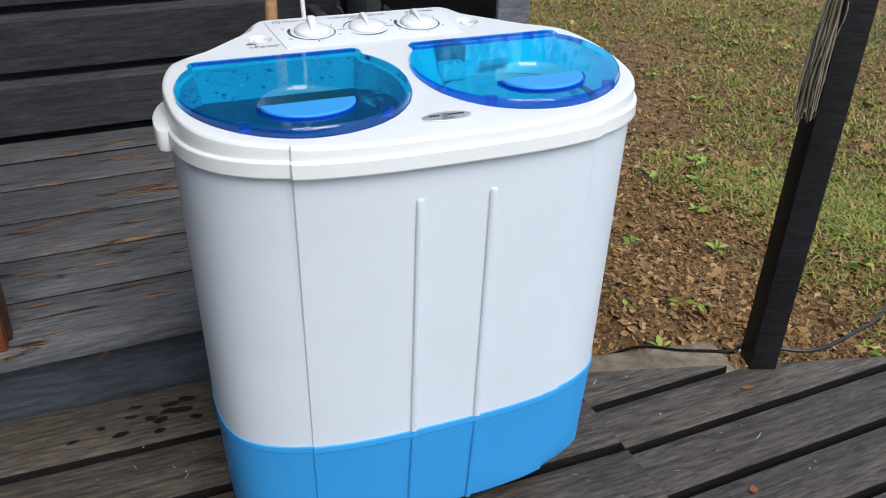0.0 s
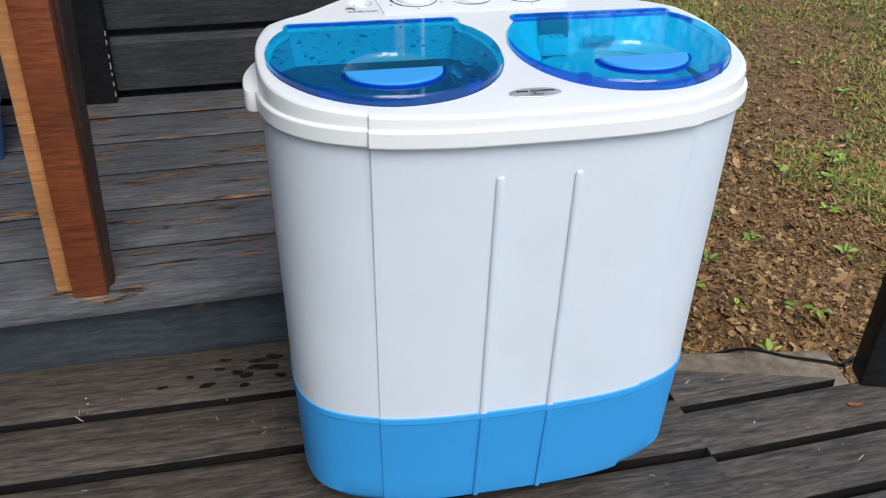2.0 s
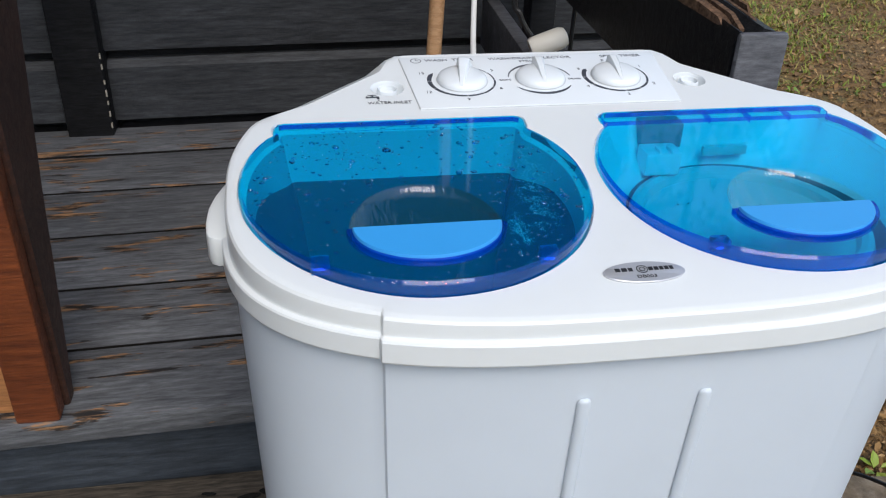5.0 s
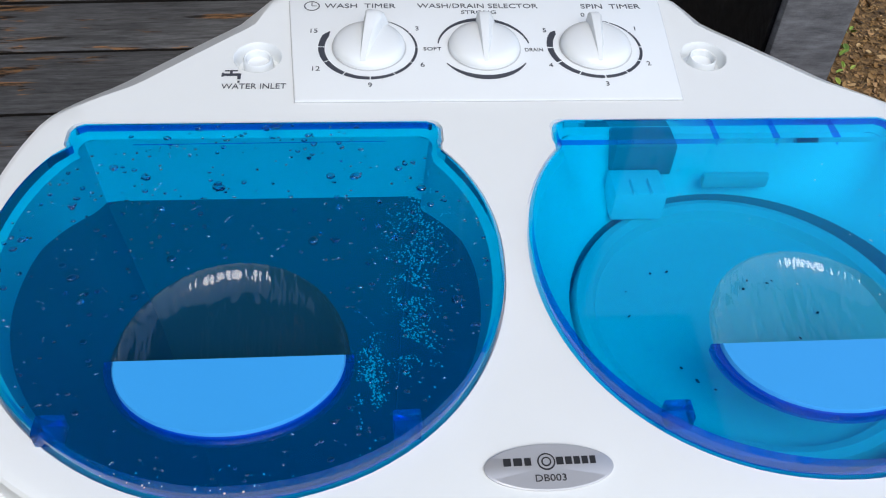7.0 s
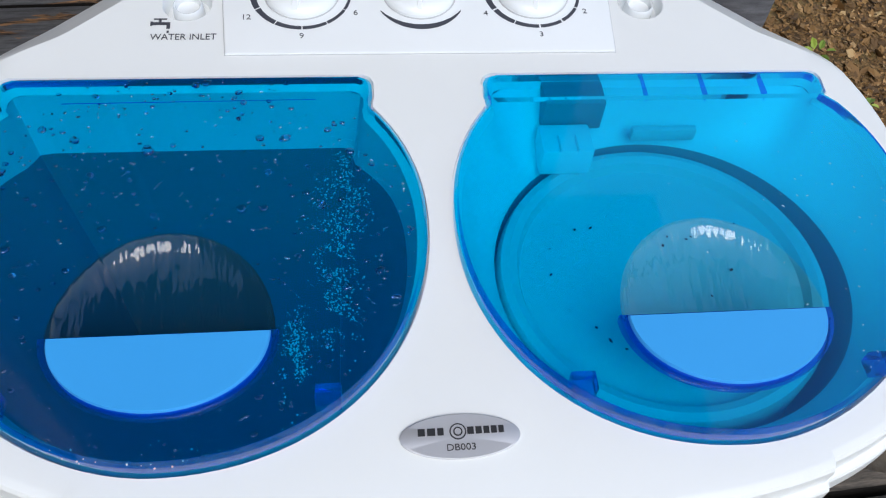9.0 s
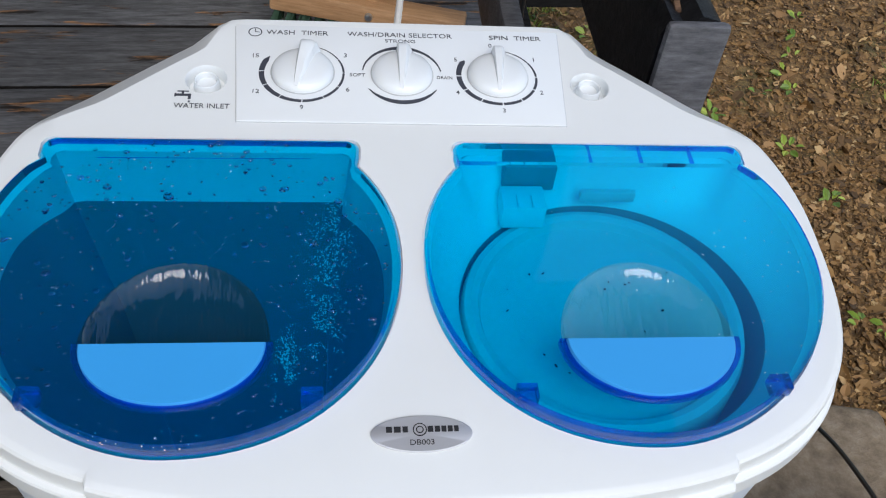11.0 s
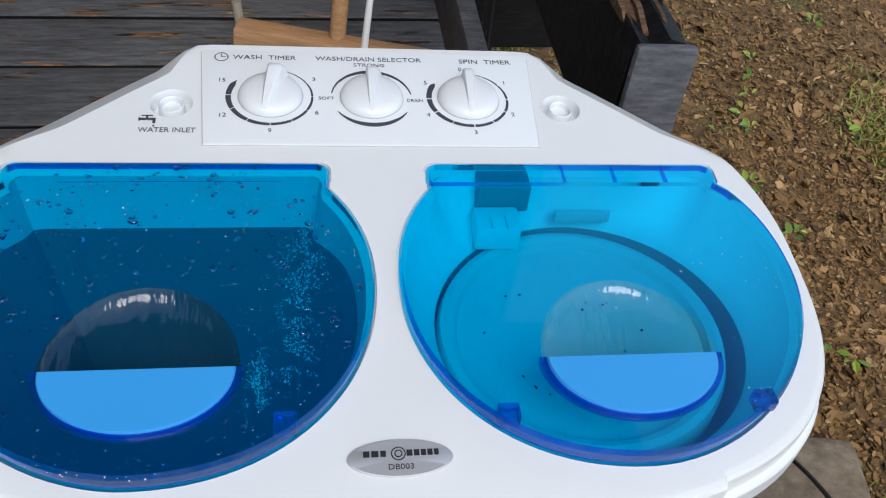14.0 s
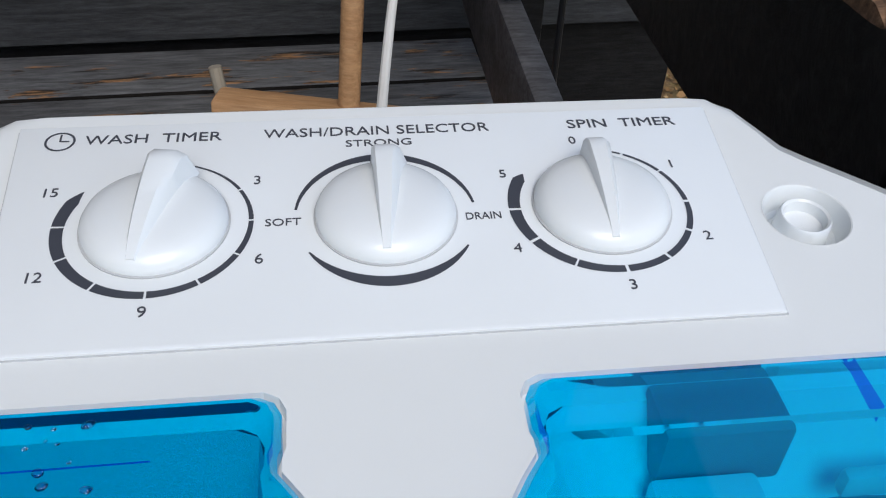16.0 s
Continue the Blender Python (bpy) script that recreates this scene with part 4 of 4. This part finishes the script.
LEAF = island_colour("fallen_leaf", [(0.0, (0.062, 0.034, 0.011)), (0.25, (0.215, 0.112, 0.033)), (0.5, (0.33, 0.185, 0.060)), (0.7, (0.12, 0.063, 0.019)), (0.9, (0.40, 0.225, 0.088)), (1.0, (0.50, 0.34, 0.15))])
GRASS = island_colour("grass_blade", [(0.0, (0.08, 0.12, 0.012)), (0.35, (0.17, 0.23, 0.02)), (0.58, (0.27, 0.31, 0.03)), (0.78, (0.36, 0.27, 0.07)), (1.0, (0.42, 0.26, 0.10))], 0.6)


def grassy(x, y):
    """How grassy the ground is at a place, 0 to 1."""
    g = noise.noise(Vector((x * 0.9, y * 0.9, 3.1))) * 0.9 + 0.55 * noise.noise(Vector((x * 3.1, y * 3.1, 1.7)))
    lush = 0.75 * math.exp(-((x - 2.0) / 0.55) ** 2 - ((y - 0.95) / 0.7) ** 2) + 0.55 * math.exp(-((x - 2.4) / 1.1) ** 2 - ((y - 3.4) / 0.9) ** 2)
    bare = 0.45 * math.exp(-((x - 1.15) / 0.45) ** 2 - ((y - 1.25) / 0.75) ** 2)
    return min(1, max(0, 0.15 + 0.80 * g + 0.06 * (x - 1.5) + lush - bare))


def strew(n, seed, place):
    """Verts and faces of n small pieces."""
    rng = random.Random(seed)
    verts, faces = [], []
    for _ in range(n):
        place(rng, verts, faces)
    return verts, faces


def spot(rng):
    far = rng.random() ** 1.6
    x = rng.uniform(0.35, 1.6 + 5.0 * far)
    y = rng.uniform(-0.6, 1.2 + 5.5 * far)
    return x, y


def leaf(rng, verts, faces):
    x, y = spot(rng)
    if rng.random() < 0.55 * grassy(x, y) or (x < 0.95 and y < 0.30):
        return
    z = ground_z(x, y) + rng.uniform(0.001, 0.008)
    L = 0.0038 * math.exp(rng.gauss(0.1, 0.6))
    W = L * rng.uniform(0.35, 0.75)
    m = Matrix.Translation((x, y, z)) @ Euler((rng.gauss(0, 0.4), rng.gauss(0, 0.4), rng.uniform(0, 6.3))).to_matrix().to_4x4()
    c = rng.uniform(-0.3, 0.5) * W
    k = len(verts)
    for p in ((-L, 0, 0), (-L * 0.4, -W, c), (L * 0.4, -W * 0.8, c), (L, 0, 0.002), (L * 0.4, W * 0.8, c), (-L * 0.4, W, c)):
        verts.append(m @ Vector(p))
    faces.extend(((k, k + 1, k + 2, k + 3), (k, k + 3, k + 4, k + 5)))


def blade(rng, verts, faces):
    x, y = spot(rng)
    if rng.random() > grassy(x, y) or (x < 0.95 and y < 0.30):
        return
    z = ground_z(x, y)
    a = rng.uniform(0, 6.3)
    for _ in range(4):
        a += rng.uniform(0.6, 2.2)
        h, lean, w = rng.uniform(0.006, 0.026), rng.uniform(0.6, 2.4), rng.uniform(0.0014, 0.0036)
        d, s = Vector((math.cos(a), math.sin(a), 0)), Vector((-math.sin(a), math.cos(a), 0))
        o = Vector((x + rng.gauss(0, 0.012), y + rng.gauss(0, 0.012), z - 0.003))
        k = len(verts)
        mid, tip = o + d * h * lean * 0.4 + Vector((0, 0, h * 0.7)), o + d * h * lean + Vector((0, 0, h))
        verts.extend((o - s * w, o + s * w, mid + s * w * 0.8, mid - s * w * 0.8, tip))
        faces.extend(((k, k + 1, k + 2, k + 3), (k + 3, k + 2, k + 4)))


for name, n, seed, fn, material, label in (("fallen_leaves", 170000, 21, leaf, LEAF, "dry brown fallen leaves covering the soil"), ("grass", 80000, 22, blade, GRASS, "short patchy green and straw-coloured grass")):
    vv, ff = strew(n, seed, fn)
    me = bpy.data.meshes.new(name)
    me.from_pydata(vv, [], ff)
    me.materials.append(material)
    tagged(new(name, me), label, name.replace("_", " "), kind="stuff")

# small broad-leaved weeds between the leaves
WEED = island_colour("weed_leaf", [(0.0, (0.10, 0.17, 0.02)), (0.5, (0.20, 0.30, 0.03)), (1.0, (0.36, 0.42, 0.06))], 0.5)
rng = random.Random(52)
vv, ff = [], []
spots = [(1.31, 1.31), (1.02, 0.95), (1.63, 0.80), (1.75, 0.72), (0.95, 0.62)] + [spot(rng) for _ in range(150)]
for x, y in spots:
    if x < 0.95 and y < 0.45:
        continue
    z = ground_z(x, y)
    a = rng.uniform(0, 6.3)
    for _ in range(rng.randint(3, 7)):
        a += rng.uniform(0.8, 1.6)
        L = rng.uniform(0.008, 0.017)
        W = L * rng.uniform(0.45, 0.7)
        m = Matrix.Translation((x + 0.02 * math.cos(a), y + 0.02 * math.sin(a), z + rng.uniform(0.010, 0.024))) @ Euler((rng.gauss(0, 0.3), rng.gauss(-0.25, 0.3), a)).to_matrix().to_4x4()
        k = len(vv)
        vv.extend(m @ Vector(p) for p in ((-L, 0, 0), (-L * 0.3, -W, 0.002), (L * 0.5, -W * 0.8, 0.002), (L, 0, -0.002), (L * 0.5, W * 0.8, 0.002), (-L * 0.3, W, 0.002)))
        ff.extend(((k, k + 1, k + 2, k + 3), (k, k + 3, k + 4, k + 5)))
me = bpy.data.meshes.new("weeds")
me.from_pydata(vv, [], ff)
me.materials.append(WEED)
tagged(new("weeds", me), "small bright green weeds with broad leaves", "weeds", kind="stuff")

# stone slab beside the deck
SLAB = mat("rough_concrete", (0.2, 0.17, 0.12), 0.9)
v = coords(SLAB, (1, 1, 1), False)
n2 = noise_tex(SLAB, v, 24.0, 6, 0.7)
link(SLAB, ramp(SLAB, n2, [(0.3, (0.12, 0.085, 0.05)), (0.5, (0.24, 0.18, 0.115)), (0.75, (0.38, 0.31, 0.22))]), bsdf(SLAB).inputs["Base Color"])
bump(SLAB, n2, 0.8, 0.01)
bm = bmesh.new()
box(bm, -0.30, 0.30, -0.16, 0.16, -0.12, 0.0, 0.02, 3)
slab = part("concrete_slab", bm, SLAB, None, at=Matrix.Translation((0.56, 0.30, -0.205)) @ Matrix.Rotation(radians(-9), 4, 'Z'))
tagged(slab, "rough brownish concrete slab beside the deck", "slab")

# black cable along the deck's edge, rope tassel on the post, leaves on the boards
cable = part("black_cable", tube([(0.655, 0.475, -0.240), (0.70, 0.425, -0.195), (0.72, 0.32, -0.14), (0.69, 0.19, -0.05), (0.662, 0.115, 0.004), (0.70, 0.125, 0.006), (0.80, 0.075, 0.0), (0.93, 0.10, -0.005), (1.1, 0.19, -0.05), (1.5, 0.5, -0.2)], 0.0035, 8), BLACK_RUBBER)
tagged(cable, "thin black cable lying along the deck edge", "cable")

tassel = thing("rope_tassel", (0.69, 0.085, 0.66), "frayed grey and beige rope tassel hanging at the post", "rope")
STRAND = mat("rope_strand", (0.3, 0.26, 0.18), 0.85)
oi = node(STRAND, "ShaderNodeObjectInfo")
link(STRAND, ramp(STRAND, oi.outputs["Random"], [(0.0, (0.035, 0.03, 0.02)), (0.35, (0.13, 0.11, 0.07)), (0.7, (0.26, 0.22, 0.16)), (1.0, (0.06, 0.05, 0.035))]), bsdf(STRAND).inputs["Base Color"])
rng = random.Random(9)
for k in range(75):
    a, r = rng.uniform(0, 6.3), 0.022 * rng.random() ** 0.5
    end = Vector((-0.014 + r * math.cos(a), 0.6 * r * math.sin(a), -0.21 + rng.uniform(-0.012, 0.02)))
    top_ = Vector((0.007 * math.cos(a), 0.007 * math.sin(a), 0.0))
    mid = (top_ + end) / 2 + Vector((rng.gauss(0, 0.003) + 0.004 * math.cos(a), rng.gauss(0, 0.003), 0))
    part("strand", tube([top_, top_.lerp(mid, 0.5) + Vector((rng.gauss(0, 0.003), rng.gauss(0, 0.002), 0)), mid, mid.lerp(end, 0.5) + Vector((rng.gauss(0, 0.004), rng.gauss(0, 0.002), 0)), end], 0.0014, 5, 4), STRAND, tassel, "", 60)
for dx, dz in ((0.0, 0.006), (0.010, 0.014), (-0.006, 0.020), (0.016, 0.024)):
    bm = bmesh.new()
    bmesh.ops.create_uvsphere(bm, u_segments=14, v_segments=10, radius=0.011)
    bmesh.ops.translate(bm, vec=(dx, 0, dz), verts=bm.verts)
    part("knot", bm, STRAND, tassel, "", 60)
part("hanging_rope", tube([(0.010, 0, 0.02), (0.022, 0.0, 0.12), (0.030, 0.0, 0.30), (0.030, 0.004, 1.2)], 0.006, 8), STRAND, tassel)

ORANGE_LEAF = mat("orange_leaf", (0.42, 0.17, 0.06), 0.6)
for x, y, L, W, turn in ((0.629, 0.032, 0.013, 0.0045, -12), (0.480, -0.168, 0.008, 0.006, 60), (-0.475, 0.248, 0.004, 0.003, 20)):
    bm = bmesh.new()
    n = 10
    top_, low = [], []
    for k in range(n + 1):
        u = k / n
        w = W * math.sin(math.pi * u) ** 0.7
        zz = 0.002 + 0.004 * abs(u - 0.5)
        top_.append([bm.verts.new((L * (2 * u - 1), s * w, zz + abs(s) * 0.0015)) for s in (-1, 0, 1)])
    for p, q in zip(top_, top_[1:]):
        for k in range(2):
            bm.faces.new((p[k], p[k + 1], q[k + 1], q[k]))
    r = bmesh.ops.solidify(bm, geom=bm.faces[:], thickness=0.0004)
    lf = part("fallen_leaf", bm, ORANGE_LEAF, None, at=Matrix.Translation((x, y, -0.012 * x - 0.001)) @ Matrix.Rotation(radians(turn), 4, 'Z'))
    tagged(lf, "small dry orange leaf lying on the deck", "leaf", "leaves on the deck")

# plug and cords under the rail
plug = thing("plug_socket", (0.205, 0.76, 0.445), "white cable socket with a black plug hanging under the rail", "socket")
bm = lathe([(0.0001, -0.030), (0.014, -0.030), (0.017, -0.026), (0.017, 0.020), (0.013, 0.028), (0.006, 0.030)], 20)
part("socket_body", bm, mat("cream_plastic", (0.72, 0.68, 0.60), 0.5), plug, "", 40, at=Matrix.Rotation(radians(70), 4, 'Y'))
part("black_cord", tube([(-0.028, 0.0, 0.010), (-0.045, 0.01, 0.04), (-0.055, 0.02, 0.10), (-0.05, 0.04, 0.5), (-0.05, 0.1, 1.2)], 0.004, 8), BLACK_RUBBER, plug)
part("black_cord", tube([(0.045, 0.02, -0.25), (0.042, 0.02, 0.0), (0.05, 0.03, 0.3), (0.05, 0.08, 1.2)], 0.0035, 8), BLACK_RUBBER, plug)

# blue tub on the step behind the brown post
BLUE_TARP = plastic("blue_tarp", (0.03, 0.11, 0.30), 0.45, 0.3)
bm = bmesh.new()
loops = []
for z, g in ((0.0, 0.0), (0.06, 0.006), (0.10, 0.010), (0.115, 0.016), (0.118, 0.014), (0.10, 0.004)):
    loops.append([(x + g * math.copysign(1, x), y + g * math.copysign(1, y), z) for x, y in rounded_rect(-0.16, 0.16, -0.11, 0.11, 0.04, 6)])
rings(bm, loops, True, True)
box_ = part("blue_plastic_box", bm, BLUE_TARP, None, "", 40, at=Matrix.Translation((-0.895, 0.92, 0.15)) @ Matrix.Rotation(radians(12), 4, 'Z'))
tagged(box_, "flat blue plastic box standing on the step", "box")

# unseen wall left of the step, added to cut sky light from there
block_left = part("wall_side", boxed(-2.1, -2.0, -2.4, 1.4, -0.3, 2.7, bevel=0.0), WALL_PAINT)
tagged(block_left, "plain dark wall added out of view to cut light from the left", "wall", kind="structure")

# wet spots on the boards beside the machine
WET = mat("wet_wood", (0.012, 0.011, 0.010), 0.25)
rng = random.Random(31)
bm = bmesh.new()
for x, y, r in ((-0.288, 0.277, 0.012), (-0.302, 0.286, 0.010), (-0.348, 0.262, 0.011), (-0.243, 0.318, 0.013), (-0.321, 0.322, 0.008), (-0.270, 0.312, 0.012), (-0.375, 0.286, 0.007), (-0.416, 0.267, 0.008), (-0.292, 0.252, 0.009), (-0.255, 0.292, 0.015), (-0.275, 0.296, 0.011), (-0.236, 0.268, 0.010), (-0.330, 0.299, 0.008)):
    ring_ = []
    for k in range(14):
        q = 2 * math.pi * k / 14
        rr = 0.8 * r * (1 + 0.22 * math.sin(2 * q + x * 90) + rng.uniform(-0.1, 0.1))
        ring_.append((x + 1.3 * rr * math.cos(q), y + 0.62 * rr * math.sin(q), 0.0022 - 0.0122 * x))
    bm.faces.new([bm.verts.new(p) for p in ring_])
wet = part("wet_spots", bm, WET, None)
tagged(wet, "dark wet spots dripped on the deck boards", "water", kind="stuff")

# pale rod leaning behind the broom
rod = part("pale_rod", tube([(-0.098, 0.905, 0.154), (-0.106, 0.912, 0.21), (-0.113, 0.922, 0.266)], 0.0075, 10), CHIP)
tagged(rod, "short pale rod leaning behind the broom head", "rod")

# trees round the house, seen mirrored in the lids
BARK = wood("tree_bark", (0.03, 0.022, 0.016), (0.14, 0.11, 0.08), 0.85, stretch=0.3)
FOLIAGE = island_colour("tree_leaf", [(0.0, (0.03, 0.05, 0.01)), (0.4, (0.06, 0.10, 0.02)), (0.75, (0.11, 0.14, 0.03)), (1.0, (0.20, 0.16, 0.04))], 0.6)


def tree(x, y, height, seed):
    rng = random.Random(seed)
    ob = thing("tree", (x, y, -0.35), "tall garden tree with a loose leafy crown", "tree", "trees round the house")
    lean = rng.uniform(-0.3, 0.3)
    part("trunk", tube([(0, 0, 0), (lean * 0.3, 0.05, height * 0.35), (lean, 0, height * 0.95)], lambda u: 0.17 * (1 - 0.85 * u), 10), BARK, ob)
    vv, ff = [], []
    for b in range(26):
        u = rng.uniform(0.22, 0.97)
        a = rng.uniform(0, 6.3)
        reach = height * 0.26 * (1.1 - u) ** 0.6 * rng.uniform(0.6, 1.1)
        root = Vector((lean * u, 0, height * u * 0.95))
        tip = root + Vector((reach * math.cos(a), reach * math.sin(a), reach * rng.uniform(0.1, 0.7)))
        part("limb", tube([root, (root + tip) / 2 + Vector((0, 0, -0.05)), tip], lambda w: 0.045 * (1 - 0.8 * w), 6, 4), BARK, ob)
        for _ in range(130):
            p = root.lerp(tip, rng.uniform(0.25, 1.08)) + Vector((rng.gauss(0, 0.26), rng.gauss(0, 0.26), rng.gauss(0, 0.20)))
            L, W = rng.uniform(0.06, 0.13), rng.uniform(0.03, 0.06)
            m = Matrix.Translation(p) @ Euler((rng.uniform(0, 6.3), rng.uniform(0, 6.3), rng.uniform(0, 6.3))).to_matrix().to_4x4()
            k = len(vv)
            vv.extend(m @ Vector(q) for q in ((-L, 0, 0), (0, -W, 0.01), (L, 0, 0), (0, W, 0.01)))
            ff.append((k, k + 1, k + 2, k + 3))
    me = bpy.data.meshes.new("crown")
    me.from_pydata(vv, [], ff)
    me.materials.append(FOLIAGE)
    crown = new("crown", me)
    crown.parent = ob


for x, y, h, seed in ((3.2, 10.5, 13.0, 41), (6.6, 12.0, 14.5, 42), (-6.0, -16.0, 13.0, 43), (-1.5, -18.0, 14.5, 44), (2.8, -16.5, 12.5, 45), (7.0, -17.0, 14.0, 46)):
    tree(x, y, h, seed)

# pale crumbs and needles on the deck boards
CRUMB = island_colour("pale_crumb", [(0.0, (0.16, 0.11, 0.06)), (0.4, (0.34, 0.29, 0.23)), (0.8, (0.50, 0.47, 0.42)), (1.0, (0.30, 0.16, 0.06))], 0.8)
rng = random.Random(77)
vv, ff = [], []
while len(vv) < 25 * 260:
    x, y = rng.uniform(-0.75, 1.05), rng.uniform(-0.55, 0.27)
    if x < 0.35:
        across = (y - 0.182 - 0.0244 * (x + 1.75)) % 0.1175
        wide = 0.094
    else:
        across = (y + 0.031 - 0.0629 * (x - 0.345)) % 0.1085
        wide = 0.087
        if y > 0.165 - 0.265 * (x - 0.37):
            continue
    if not 0.004 < across < wide:
        continue
    long_ = rng.random() < 0.3
    r = rng.uniform(0.0006, 0.0016)
    bead(vv, ff, (x, y, 0.0004 - 0.0122 * x), r * (rng.uniform(4, 9) if long_ else 1.4), r * (0.5 if long_ else 1.0), 0.0006, rng.uniform(0, 3.1))
beads("deck_litter", vv, ff, CRUMB, "pale crumbs and dry needles scattered on the deck", "litter")
